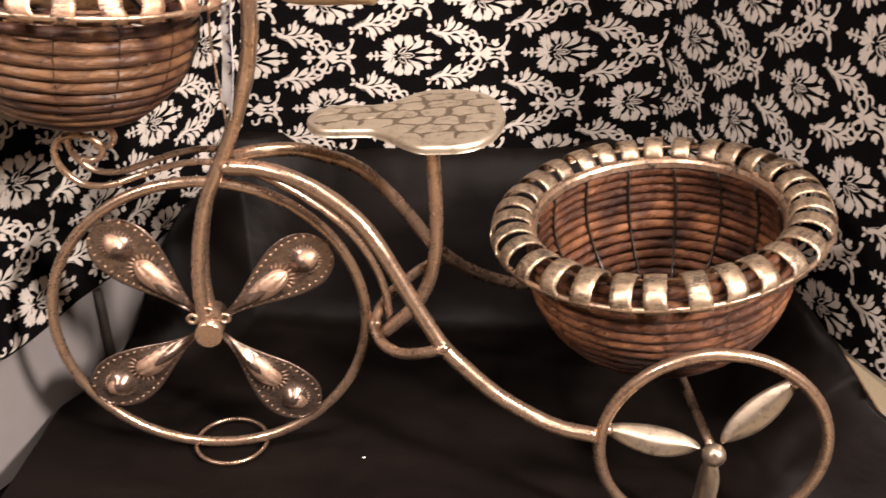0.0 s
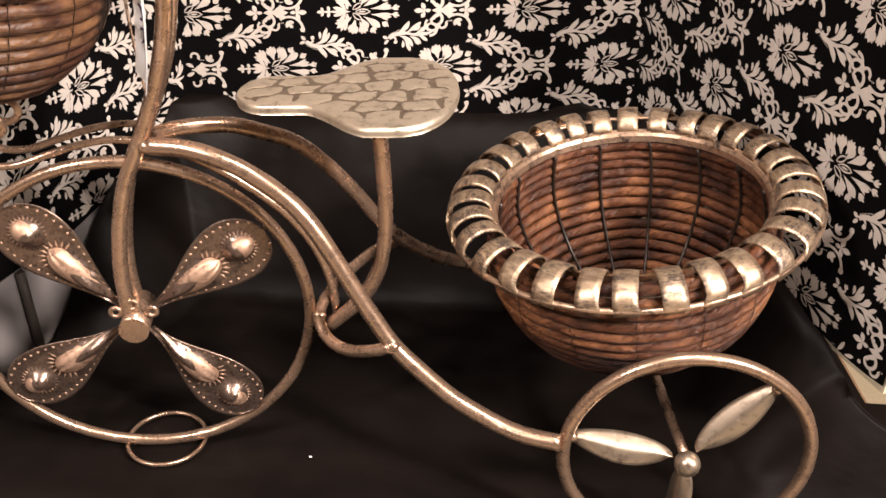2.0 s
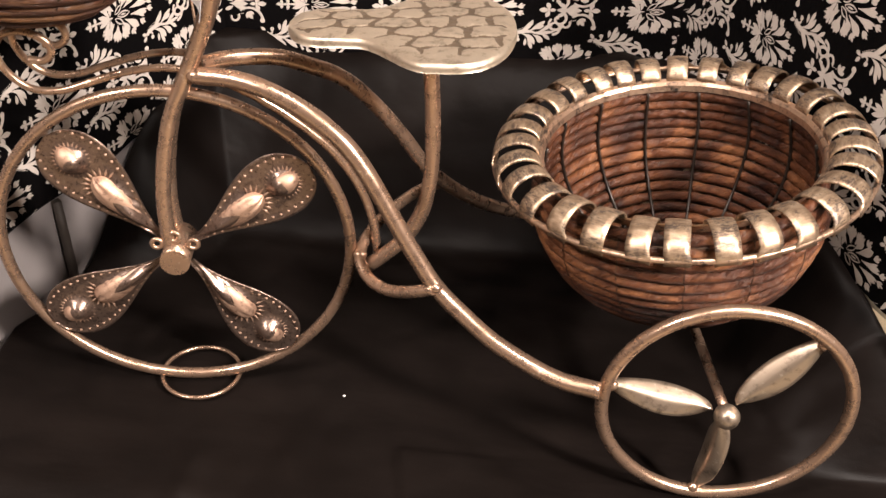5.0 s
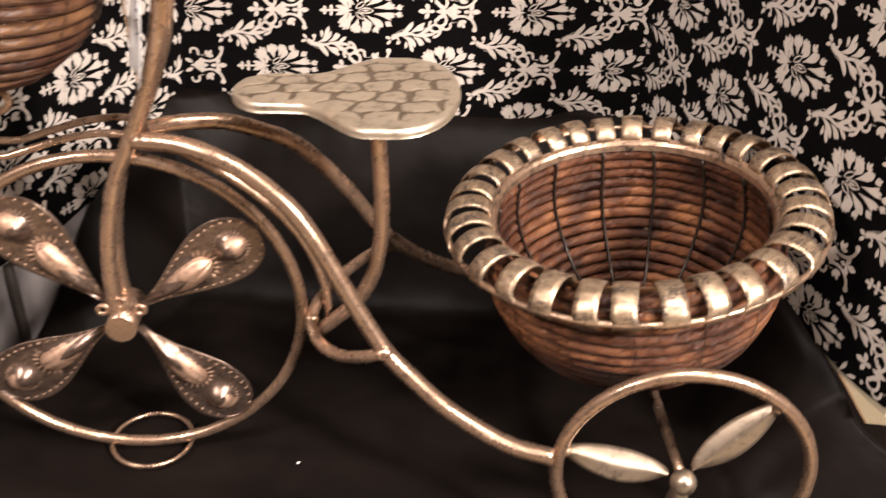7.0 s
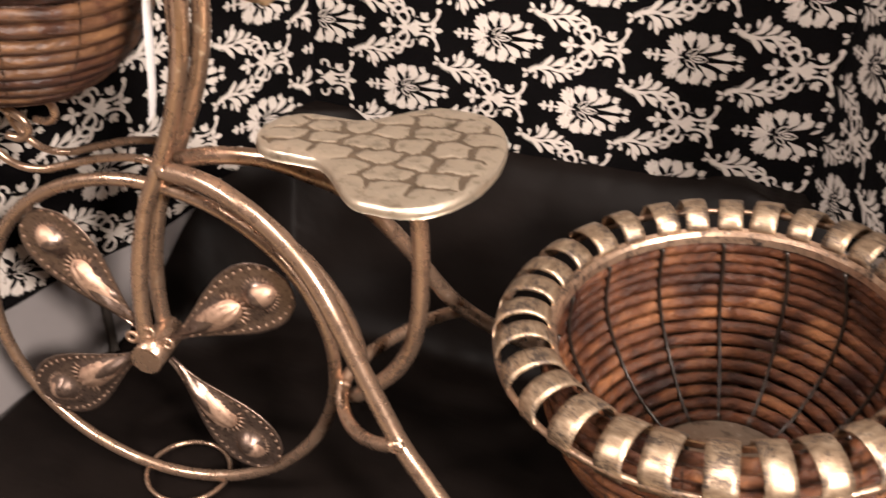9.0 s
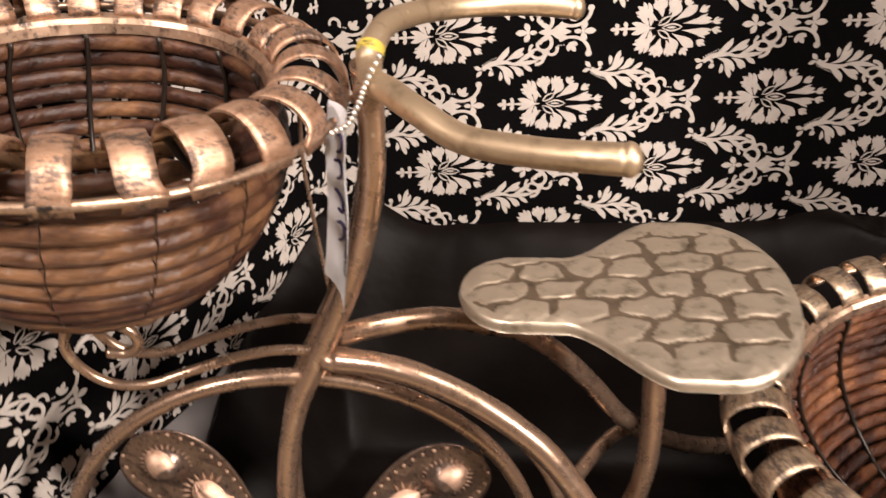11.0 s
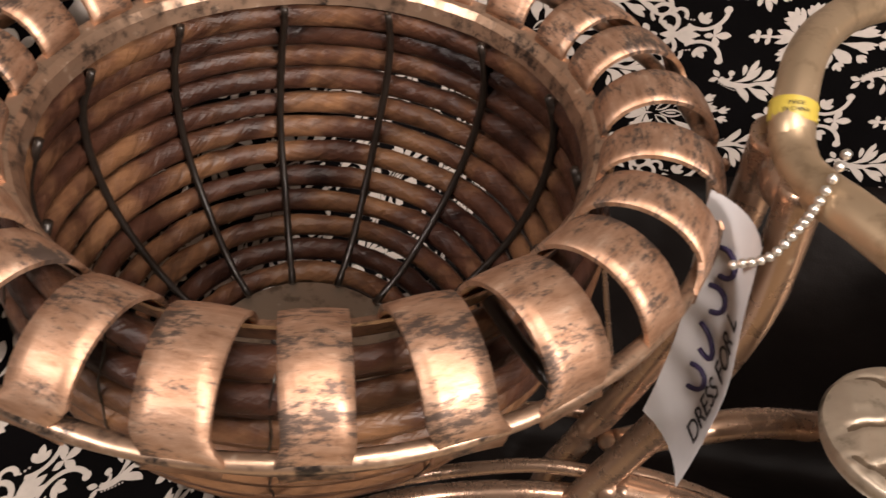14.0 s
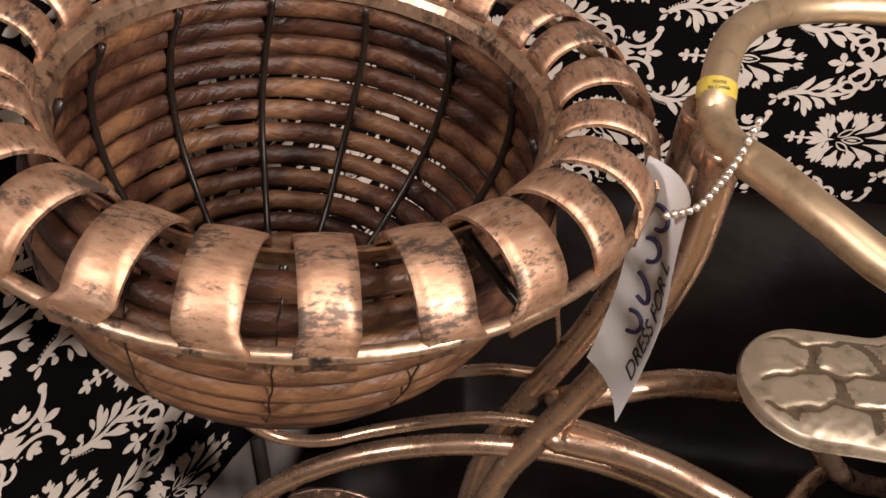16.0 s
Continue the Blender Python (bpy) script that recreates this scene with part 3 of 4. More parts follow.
def cloth_height(x, y):
    """Cloth on the table, swept up against the boards at the back and sides."""
    back = (0.160 + 0.045 * (x - 0.0)) * smooth01(0.835, 0.958, y)
    dl = x - wing_left_x(y)
    left = 0.118 * smooth01(0.085, 0.004, dl) * smooth01(0.735, 0.85, y)
    dr = wing_right_x(y) - x
    right = float(np.interp(y, [0.50, 0.575, 0.625, 0.72], [0.0, 0.0, 0.100, 0.135])) * smooth01(0.10, 0.004, dr)
    z = max(back, left, right) + 0.35 * min(back, max(left, right))
    z = min(z, 0.172)
    wr = 0.0020 * (abs(noise.noise(Vector((x * 7 - y * 4, x * 3 + y * 9, 12.0)))) - 0.2) * smooth01(0.66, 0.56, y) * 2.4 + 0.0022 * noise.noise(Vector((x * 9, y * 5, 2.0))) + 0.0012 * noise.noise(Vector((x * 4 + y * 14, y * 16 - x * 5, 5.0)))
    fold = 0.004 * max(0.0, noise.noise(Vector((x * 6 + y * 3, y * 20, 9.0)))) * smooth01(0.70, 0.9, y)
    front = smooth01(0.60, 0.53, y)
    crease = 0.0042 * smooth01(-0.004, 0.003, x + 0.0215 - 0.12 * (0.571 - y)) * smooth01(0.575, 0.565, y) * math.exp(-max(0.0, x + 0.02) / 0.10)
    crease += 0.0042 * math.exp(-((x + 0.168 + 0.10 * (0.54 - y)) / 0.010) ** 2) * smooth01(0.57, 0.54, y)
    crease += 0.0036 * math.exp(-((x + 0.097 - 0.3 * (0.54 - y)) / 0.014) ** 2) * smooth01(0.575, 0.545, y)
    crease += 0.0030 * math.exp(-((x - 0.055 - 0.4 * (0.54 - y)) / 0.018) ** 2) * smooth01(0.575, 0.545, y)
    crease += 0.010 * abs(noise.noise(Vector((x * 16 + y * 6, y * 13 - x * 5, 31.0)))) * smooth01(0.22, 0.28, x) * smooth01(0.56, 0.62, y)
    crease += 0.0045 * math.exp(-((x - 0.31 - 0.5 * (0.66 - y)) / 0.014) ** 2) * smooth01(0.62, 0.68, y)
    crease += 0.0035 * math.exp(-((y - 0.885 - 0.12 * x) / 0.012) ** 2) + 0.003 * math.exp(-((y - 0.80 + 0.2 * x) / 0.015) ** 2)
    soft = 0.0016 * abs(noise.noise(Vector((x * 26 - y * 9, y * 7 + x * 5, 41.0)))) + 0.0010 * noise.noise(Vector((x * 38 + y * 20, y * 30, 17.0)))
    return z + (wr + fold) * 0.8 + crease + soft - 0.0028


cloth_parts_v, cloth_parts_f = [], []
NX, NY = 260, 190
for j in range(NY + 1):
    v = j / NY
    for i in range(NX + 1):
        w = i / NX
        if v < 0.22:
            # hanging down over the front edge, in soft vertical folds
            t = 1 - v / 0.22
            y = TF - 0.006 * smooth01(0, 0.1, t) - 0.02 * t
            drop = -0.038 * t
        else:
            y = TF + (YB - 0.006 - TF) * (v - 0.22) / 0.78
            t, drop = 0.0, 0.0
        xl = max(TL - 0.012, wing_left_x(y) + 0.006)
        xr = min(TR, wing_right_x(y) - 0.006 + 0.12 * smooth01(0.62, 0.575, y))
        if w < 0.14:
            s = 1 - w / 0.14
            hang = smooth01(0.80, 0.72, y)
            x = xl - 0.014 * s * hang
            z = cloth_height(xl, y) + (-0.036 * s) * hang
            x -= 0.004 * math.sin(y * 60 + 1.0) * s * hang
            if hang < 1e-6:
                x = xl
        elif w > 0.88:
            s = (w - 0.88) / 0.12
            hang = smooth01(0.625, 0.585, y)
            x = xr + 0.10 * s * hang
            z = cloth_height(xr, y) - 0.053 * smooth01(0, 1, s) * hang
        else:
            x = xl + (xr - xl) * (w - 0.14) / 0.74
            z = cloth_height(x, y)
        edge_round = 0.006 * smooth01(TF + 0.03, TF, y)
        if t > 0:
            fold = math.sin(x * 46 + 0.8 * math.sin(x * 17)) + 0.5 * math.sin(x * 97 + 1.3)
            y -= 0.006 * smooth01(0.05, 0.5, t) * (fold + 1.2)
        cloth_parts_v.append((x, y, z + drop - edge_round))
for j in range(NY):
    for i in range(NX):
        a = j * (NX + 1) + i
        cloth_parts_f.append((a, a + 1, a + NX + 2, a + NX + 1))
cloth = mesh_object("tablecloth", cloth_parts_v, cloth_parts_f, M_BLACK)
under_v, under_f = [], []
for j in range(61):
    for i in range(101):
        y = 0.352 + 0.906 * j / 60
        far = 1.004 if y < 0.772 else 0.458
        x = -1.004 + (far + 1.004) * i / 100
        z = LOW - 0.004 + 0.0015 * noise.noise(Vector((x * 6, y * 6, 21.0)))
        if j == 0 or i in (0, 100):
            z -= 0.45
        under_v.append((x, y, z))
for j in range(60):
    for i in range(100):
        a = j * 101 + i
        under_f.append((a, a + 1, a + 102, a + 101))
under = mesh_object("tablecloth", under_v, under_f, M_BLACK)
tagged(under, "black cloth covering the wide table below the display boards", "tablecloth")
tagged(cloth, "matt black cloth draped over the table and up the boards", "tablecloth")
strut = holder("board_strut", "slim dark wooden strut standing beside the grey-white board", "strut")
tube("post", [(-0.3275, 0.741, LOW), (-0.3275, 0.741, -0.02), (-0.332, 0.741, 0.088)], 0.0052, M_STRUT, strut, n=8, sides=4, wobble=0.0)
lint = blob("lint_speck", (-0.069, 0.622, 0.0005), (0.0015, 0.0008, 0.0006), M_LINT, None, rows=5, cols=7)
tagged(lint, "tiny white speck of lint on the black cloth", "lint")

# ---- the tricycle planter ----
trike = holder("tricycle_planter", "decorative tricycle plant stand of rubbed bronze metal tube on black cloth", "plant stand")
R_TUBE = 0.0056

# front wheel
FW, FN, FR = np.array((-0.1900, 0.6282, 0.1288)), (0.109, -0.994, -0.02), 0.1238
fx, fy, fz = frame_of(FN)
fwheel = hoop("front_wheel", FW, FN, FR, 0.0043, M_TUBE, trike, "large spoked bronze hoop", 128)


def wheel_point(r, deg, out=0.0):
    a = radians(deg)
    # fx points along the wheel, world up is z
    return FW + r * (math.cos(a) * fx + math.sin(a) * fy) + out * fz


def petal(parent, deg, r0, r1, width):
    """An embossed teardrop plate with a raised drop and a round boss."""
    ax = np.array(wheel_point(1, deg)) - FW
    side = np.cross(fz, ax)
    nu, nv = 44, 22
    verts, faces, ids = [], [], []
    for back in (0, 1):
        for i in range(nu + 1):
            t = i / nu
            w = width / 2 * (0.10 + 0.90 * smooth01(0.0, 0.72, t)) * math.sqrt(max(0.0, 1 - max(0.0, (t - 0.74) / 0.26) ** 2))
            for k in range(nv + 1):
                q = 2 * k / nv - 1
                ca = w * q
                drop = math.exp(-((q * w / (0.0022 + 0.0068 * smooth01(0.05, 0.5, t))) ** 2)) * smooth01(0.04, 0.30, t) * (1 - smooth01(0.46, 0.58, t))
                boss = math.exp(-(((t - 0.78) * (r1 - r0) / 0.0085) ** 2 + (ca / 0.0082) ** 2) ** 1.5)
                rim = 0.0010 * smooth01(0.8, 1.0, abs(q))
                crimp = 0.0007 * math.sin(40 * math.atan2(ca, (t - 0.62) * (r1 - r0) + 1e-6)) * smooth01(0.35, 0.55, abs(q)) * smooth01(0.9, 0.7, abs(q))
                h = 0.0085 * drop + 0.0095 * boss + rim + crimp
                p = FW + (r0 + (r1 - r0) * t) * ax + ca * side + (0.004 + h - (0.0012 if back else 0)) * fz
                verts.append(p)
    row = nv + 1
    lay = (nu + 1) * row
    for back in (0, 1):
        for i in range(nu):
            for k in range(nv):
                a = back * lay + i * row + k
                f = (a, a + row, a + row + 1, a + 1)
                faces.append(f if not back else f[::-1])
                t, q = (i + 0.5) / nu, 2 * (k + 0.5) / nv - 1
                ids.append(0)
    for i in range(nu):
        for k in (0, nv):
            a = i * row + k
            f = (a, a + row, lay + a + row, lay + a)
            faces.append(f if k == nv else f[::-1])
            ids.append(0)
    ob = mesh_object("petal", verts, faces, M_PETAL, parent, "embossed teardrop plate of dark bronze", mat_ids=ids)
    # raised polished drop and boss, just proud of the plate
    for kind, t0, t1, hw, hh in (("drop_boss", 0.08, 0.62, 0.0098, 0.0088), ("round_boss", 0.69, 0.90, 0.0086, 0.0092)):
        vs, fs = [], []
        n1, n2 = 18, 14
        for i in range(n1 + 1):
            t = i / n1
            prof = math.sqrt(max(0.0, math.sin(math.pi * (t ** (1.9 if kind == "drop_boss" else 1.0)))))
            for k in range(n2 + 1):
                q = 2 * k / n2 - 1
                jag = 1 + (0.10 * math.sin(9 * q * 6.0) if kind == "drop_boss" else 0.0) * smooth01(0.6, 0.95, t)
                h = hh * prof * math.sqrt(max(0.0, 1 - q * q)) * jag
                vs.append(FW + (r0 + (r1 - r0) * (t0 + (t1 - t0) * t)) * ax + hw * prof * q * side + (0.0038 + h) * fz)
        for i in range(n1):
            for k in range(n2):
                a = i * (n2 + 1) + k
                fs.append((a, a + n2 + 1, a + n2 + 2, a + 1))
        mesh_object(kind, vs, fs, M_BOSS, ob, "polished copper boss")
    # little punched dots round the edge and a sunburst round the boss
    vs, fs = [], []

    def dot(p, r, ln=0.0, d=None):
        b = len(vs)
        d = side if d is None else d
        e = np.cross(fz, d)
        for x, y in ((1, 0), (0, 1), (-1, 0), (0, -1)):
            vs.append(p + (r + ln) * x * d + r * y * e)
        vs.append(p + r * 1.0 * fz)
        for i in range(4):
            fs.append((b + i, b + (i + 1) % 4, b + 4))

    for i in range(15):
        t = 0.16 + 0.80 * i / 14
        w = width / 2 * (0.10 + 0.90 * smooth01(0.0, 0.72, t)) * math.sqrt(max(0.0, 1 - max(0.0, (t - 0.74) / 0.26) ** 2))
        for s in (1, -1):
            dot(FW + (r0 + (r1 - r0) * t) * ax + 0.82 * s * w * side + 0.0046 * fz, 0.0013)
    cb = FW + (r0 + (r1 - r0) * 0.79) * ax + 0.0046 * fz
    for i in range(26):
        a = 2 * math.pi * i / 26
        d = math.cos(a) * ax + math.sin(a) * side
        dot(cb + 0.0108 * d, 0.0008, 0.0022, d)
    for i in range(9):
        a = -1.35 + 2.7 * i / 8
        d = math.cos(a) * ax + math.sin(a) * side
        dot(FW + (r0 + (r1 - r0) * 0.53) * ax + 0.0112 * d + 0.0046 * fz, 0.0009, 0.0028, d)
    mesh_object("beading", vs, fs, M_BOSS, ob, "punched dots and rays")
    blob("weld", wheel_point(r1 + 0.002, deg), (0.0034, 0.003, 0.0034), M_TUBE, parent, rows=6, cols=8)
    return ob


for deg in (37, 131, 215, -50):
    petal(fwheel, deg, 0.013, 0.1195, 0.050)
hub_axis = [FW + 0.016 * -fz, FW + 0.021 * fz]
tube("hub", hub_axis, 0.0105, M_TUBE, fwheel, "round bronze hub cap", n=3, sides=28, wobble=0.0)
for deg in (40, 140, 90):
    p = wheel_point(0.0165, deg, 0.012)
    hoop("scroll", p, FN, 0.0036, 0.0016, M_TUBE, fwheel, "small curled wire", 24, 8)
hoop("foot_ring", (-0.186, 0.635, 0.0028), (0, 0, 1), 0.0305, 0.0017, M_TUBE, trike, "thin wire ring lying under the wheel", 64, 8)

# fork: two legs rise from the hub to the crown and bend back as handlebars
near_leg = [(-0.1925, 0.6172, 0.1280), (-0.1949, 0.6203, 0.1663), (-0.1916, 0.6225, 0.2037), (-0.1841, 0.6239, 0.2358), (-0.1730, 0.6239, 0.2615), (-0.1605, 0.6221, 0.2907), (-0.1505, 0.6188, 0.3170), (-0.1435, 0.6156, 0.3419), (-0.1390, 0.6127, 0.3649), (-0.1376, 0.6110, 0.3873), (-0.1373, 0.6100, 0.4077)]
far_leg = [(-0.1942, 0.6403, 0.1280), (-0.1975, 0.6423, 0.1666), (-0.1944, 0.6437, 0.2042), (-0.1868, 0.6454, 0.2367), (-0.1758, 0.6464, 0.2626), (-0.1629, 0.6463, 0.2918), (-0.1534, 0.6459, 0.3185), (-0.1473, 0.6438, 0.3437), (-0.1434, 0.6404, 0.3668), (-0.1423, 0.6342, 0.3887), (-0.1425, 0.6278, 0.4087)]
for leg_line in (near_leg, far_leg):
    tube("fork_leg", leg_line, 0.0053, M_TUBE, trike, n=60, sides=14)
tube("handlebar", [(-0.1394, 0.6235, 0.4095), (-0.1394, 0.6286, 0.4134), (-0.1360, 0.6462, 0.4179), (-0.1279, 0.6659, 0.4166), (-0.1156, 0.6836, 0.4140), (-0.0991, 0.6946, 0.4124), (-0.0789, 0.6993, 0.4117), (-0.0577, 0.7012, 0.4098)],
     0.0051, M_GRIP, trike, "pale brass handlebar grip", n=50, sides=16)
tube("handlebar", [(-0.1394, 0.6280, 0.4130), (-0.1388, 0.6205, 0.4085), (-0.1360, 0.6105, 0.4078), (-0.1278, 0.5965, 0.4095), (-0.1154, 0.5807, 0.4083), (-0.0997, 0.5671, 0.4048), (-0.0790, 0.5536, 0.4072), (-0.0604, 0.5437, 0.4103), (-0.0478, 0.5397, 0.4115)],
     0.0051, M_GRIP, trike, "pale brass handlebar grip", n=50, sides=16)
blob("grip_cap", (-0.0572, 0.7012, 0.4098), (0.0040, 0.0056, 0.0056), M_GRIP, trike)
blob("grip_cap", (-0.0473, 0.5395, 0.4116), (0.0040, 0.0056, 0.0056), M_GRIP, trike)
blob("weld", (-0.1393, 0.6190, 0.4020), (0.0062, 0.0095, 0.0070), M_TUBE, trike, rows=10, cols=14)
sticker_line = spline([(-0.1394, 0.6268, 0.4118), (-0.1394, 0.6286, 0.4134), (-0.1392, 0.6303, 0.4145)], 8)
v, f = tube_mesh(sticker_line, 0.0056, 20, False, 0, False)
sticker = mesh_object("sticker", v, f, M_STICKER, trike, "small shiny yellow sticker wrapped round the tube")
st_centre, st_along = Vector((-0.1394, 0.6286, 0.4134)), Vector((0.0, 0.78, 0.62)).normalized()
st_face = Vector((-0.05, -0.2036, 0.124))
st_face = (st_face - st_along * st_face.dot(st_along)).normalized()
st_side = st_along.cross(st_face)
if st_side.x < 0:
    st_side = -st_side
for words, lift in (("MADE", 0.0004), ("IN CHINA", -0.0011)):
    letters = bpy.data.curves.new("lettering", "FONT")
    letters.body, letters.size, letters.align_x, letters.extrude = words, 0.0014, "CENTER", 0.00004
    source = bpy.data.objects.new("lettering_source", letters)
    scene.collection.objects.link(source)
    bpy.context.view_layer.update()
    me = bpy.data.meshes.new_from_object(source.evaluated_get(bpy.context.evaluated_depsgraph_get()))
    bpy.data.objects.remove(source)
    for vert in me.vertices:
        a = vert.co.x / 0.0057 + 0.15
        vert.co = st_centre + 0.00575 * (math.cos(a) * st_face + math.sin(a) * st_side) + (vert.co.y + lift) * st_along
    me.materials.clear()
    me.materials.append(M_PRINT)
    lettering = new("lettering", me)
    lettering.parent = sticker
    lettering["label"] = "tiny black printed letters"

# frame rails
near_rail = [(-0.1635, 0.6220, 0.2667), (-0.1389, 0.6177, 0.2677), (-0.1156, 0.6127, 0.2637), (-0.0922, 0.6089, 0.2534), (-0.0687, 0.6045, 0.2368), (-0.0520, 0.6010, 0.2169), (-0.0351, 0.5977, 0.1891), (-0.0177, 0.5945, 0.1601), (-0.0006, 0.5902, 0.1359), (0.0211, 0.5819, 0.1187), (0.0407, 0.5730, 0.1069), (0.0648, 0.5619, 0.0988), (0.0877, 0.5513, 0.0953), (0.1136, 0.5429, 0.0961)]
tube("frame_rail", near_rail, 0.0060, M_TUBE, trike, n=90, sides=14)
far_rail = [(-0.1648, 0.6400, 0.2667), (-0.1458, 0.6455, 0.2704), (-0.1188, 0.6557, 0.2690), (-0.0964, 0.6651, 0.2603), (-0.0769, 0.6760, 0.2484), (-0.0579, 0.6876, 0.2272), (-0.0367, 0.6998, 0.1970), (-0.0136, 0.7121, 0.1607), (0.0116, 0.7290, 0.1331), (0.0376, 0.7455, 0.1132), (0.0694, 0.7655, 0.0967), (0.1001, 0.7874, 0.0907)]
tube("frame_rail", far_rail, 0.0056, M_TUBE, trike, n=90, sides=14)
tube("centre_tube", [(-0.1647, 0.6310, 0.2648), (-0.1474, 0.6336, 0.2582), (-0.1212, 0.6372, 0.2433), (-0.0983, 0.6407, 0.2259), (-0.0782, 0.6445, 0.2055), (-0.0609, 0.6475, 0.1775), (-0.0512, 0.6486, 0.1485), (-0.0474, 0.6488, 0.1183)],
     0.0032, M_TUBE, trike, n=60, sides=12)
tube("seat_post", [(-0.0161, 0.6357, 0.3031), (-0.0147, 0.6384, 0.2752), (-0.0125, 0.6420, 0.2462), (-0.0109, 0.6421, 0.2152), (-0.0115, 0.6420, 0.1922), (-0.0151, 0.6416, 0.1683), (-0.0236, 0.6411, 0.1485), (-0.0359, 0.6407, 0.1327), (-0.0531, 0.6413, 0.1159)],
     0.0054, M_TUBE, trike, n=50, sides=14)
tube("cross_bar", [(-0.0026, 0.5867, 0.1382), (-0.0191, 0.5938, 0.1288), (-0.0370, 0.6070, 0.1194), (-0.0518, 0.6224, 0.1183), (-0.0598, 0.6369, 0.1253), (-0.0561, 0.6556, 0.1324), (-0.0444, 0.6833, 0.1360), (-0.0218, 0.7189, 0.1380), (-0.0037, 0.7357, 0.1370)],
     0.0045, M_TUBE, trike, n=50, sides=12)
for p, r in (((-0.1638, 0.6212, 0.2668), 0.0072), ((-0.166, 0.641, 0.267), 0.0056), ((-0.0022, 0.5880, 0.1382), 0.0058), ((-0.054, 0.641, 0.116), 0.0062), ((-0.0595, 0.638, 0.127), 0.0054)):
    blob("weld", p, (r, r * 0.8, r * 0.75), M_TUBE, trike, rows=7, cols=10)

# basket carrier: two rods that run forward from the fork, dip and curl up under the basket
carrier_line = [(-0.1703, 0.6263, 0.2683), (-0.1909, 0.6261, 0.2681), (-0.2126, 0.6240, 0.2638), (-0.2345, 0.6222, 0.2561), (-0.2531, 0.6187, 0.2504), (-0.2701, 0.6160, 0.2518), (-0.2819, 0.6131, 0.2626), (-0.2862, 0.6107, 0.2769), (-0.2802, 0.6100, 0.2891), (-0.2666, 0.6101, 0.2926), (-0.2537, 0.6117, 0.2871), (-0.2515, 0.6127, 0.2786), (-0.2579, 0.6128, 0.2730), (-0.2668, 0.6119, 0.2735)]
for dy, lift in ((0.0, 0.0), (0.024, 0.001)):
    tube("carrier_rod", [(px, py + dy, pz + lift) for px, py, pz in carrier_line], 0.0025, M_TUBE, trike, "slim curled rod under the basket", n=90, sides=10)
tube("brace_wire", [(-0.178, 0.660, 0.382), (-0.178, 0.658, 0.354), (-0.176, 0.655, 0.333), (-0.168, 0.645, 0.288)], 0.0010, M_TUBE, trike, "thin wire brace", n=20, sides=8)

# rear wheels, axle, leaves
RN, RR = (-0.03, -1.0, -0.01), 0.0825


def rear_wheel(centre, parent_name, near):
    c = np.array(centre)
    wheel = hoop(parent_name, c, RN, RR, 0.0046, M_TUBE, trike, "small bronze hoop with three leaf spokes", 112)
    rx, ry, rz = frame_of(RN)
    up = np.array((0, 0, 1.0))
    for deg, twist in ((172, 0.75), (51, -0.4), (-94, 1.15)):
        a = radians(deg)
        ax = math.cos(a) * rx + math.sin(a) * up
        sd = np.cross(rz, ax)
        nu, nv = 26, 8
        vs, fs = [], []
        for back in (0, 1):
            for i in range(nu + 1):
                t = i / nu
                w = 0.0098 * math.sin(math.pi * (t ** 0.85)) ** 0.8 + 0.0012
                ang = twist * (0.4 + 0.6 * math.sin(math.pi * t))
                d = math.cos(ang) * sd + math.sin(ang) * rz
                e = np.cross(ax, d)
                for k in range(nv + 1):
                    q = 2 * k / nv - 1
                    cup = 0.0042 * abs(q) ** 1.3
                    vs.append(c + (0.009 + 0.074 * t) * ax + w * q * d + (cup + (0.0012 if back else 0)) * e * -1 + 0.004 * rz * (1 - t))
        row, lay = nv + 1, (nu + 1) * (nv + 1)
        for back in (0, 1):
            for i in range(nu):
                for k in range(nv):
                    b = back * lay + i * row + k
                    f = (b, b + row, b + row + 1, b + 1)
                    fs.append(f if back else f[::-1])
        for i in range(nu):
            for k in (0, nv):
                b = i * row + k
                f = (b, b + row, lay + b + row, lay + b)
                fs.append(f if k == 0 else f[::-1])
        mesh_object("leaf_spoke", vs, fs, M_LEAF, wheel, "cupped pewter-coloured leaf")
        tip = c + (RR - 0.004) * ax
        blob("weld", tip, (0.0042, 0.0036, 0.0042), M_TUBE, wheel, rows=6, cols=8)
    blob("hub", c + 0.008 * rz * (1 if near else -1), (0.0088, 0.0088, 0.0088), M_LEAF, wheel, "round ball hub", 12, 18)
    return wheel


rear_wheel((0.1993, 0.5452, 0.0872), "rear_wheel", True)
rear_wheel((0.185, 0.800, 0.0872), "rear_wheel", False)
tube("axle", [(0.1993, 0.541, 0.0872), (0.192, 0.672, 0.0872), (0.185, 0.804, 0.0872)], 0.0036, M_TUBE, trike, "thin straight axle rod", n=12, sides=10)


# seat: a peanut-shaped cast plate with a paved surface
def seat_half_width(t):
    """Half width along the seat, 0 at the nose, 1 at the back."""
    nose = 0.026 * math.sqrt(max(0.0, 1 - max(0.0, (0.17 - t) / 0.17) ** 2)) if t < 0.17 else 0.026
    wide = 0.026 + 0.034 * smooth01(0.32, 0.64, t)
    w = nose if t < 0.30 else wide
    if t > 0.72:
        w *= math.sqrt(max(0.0, 1 - ((t - 0.72) / 0.28) ** 2.3))
    return w


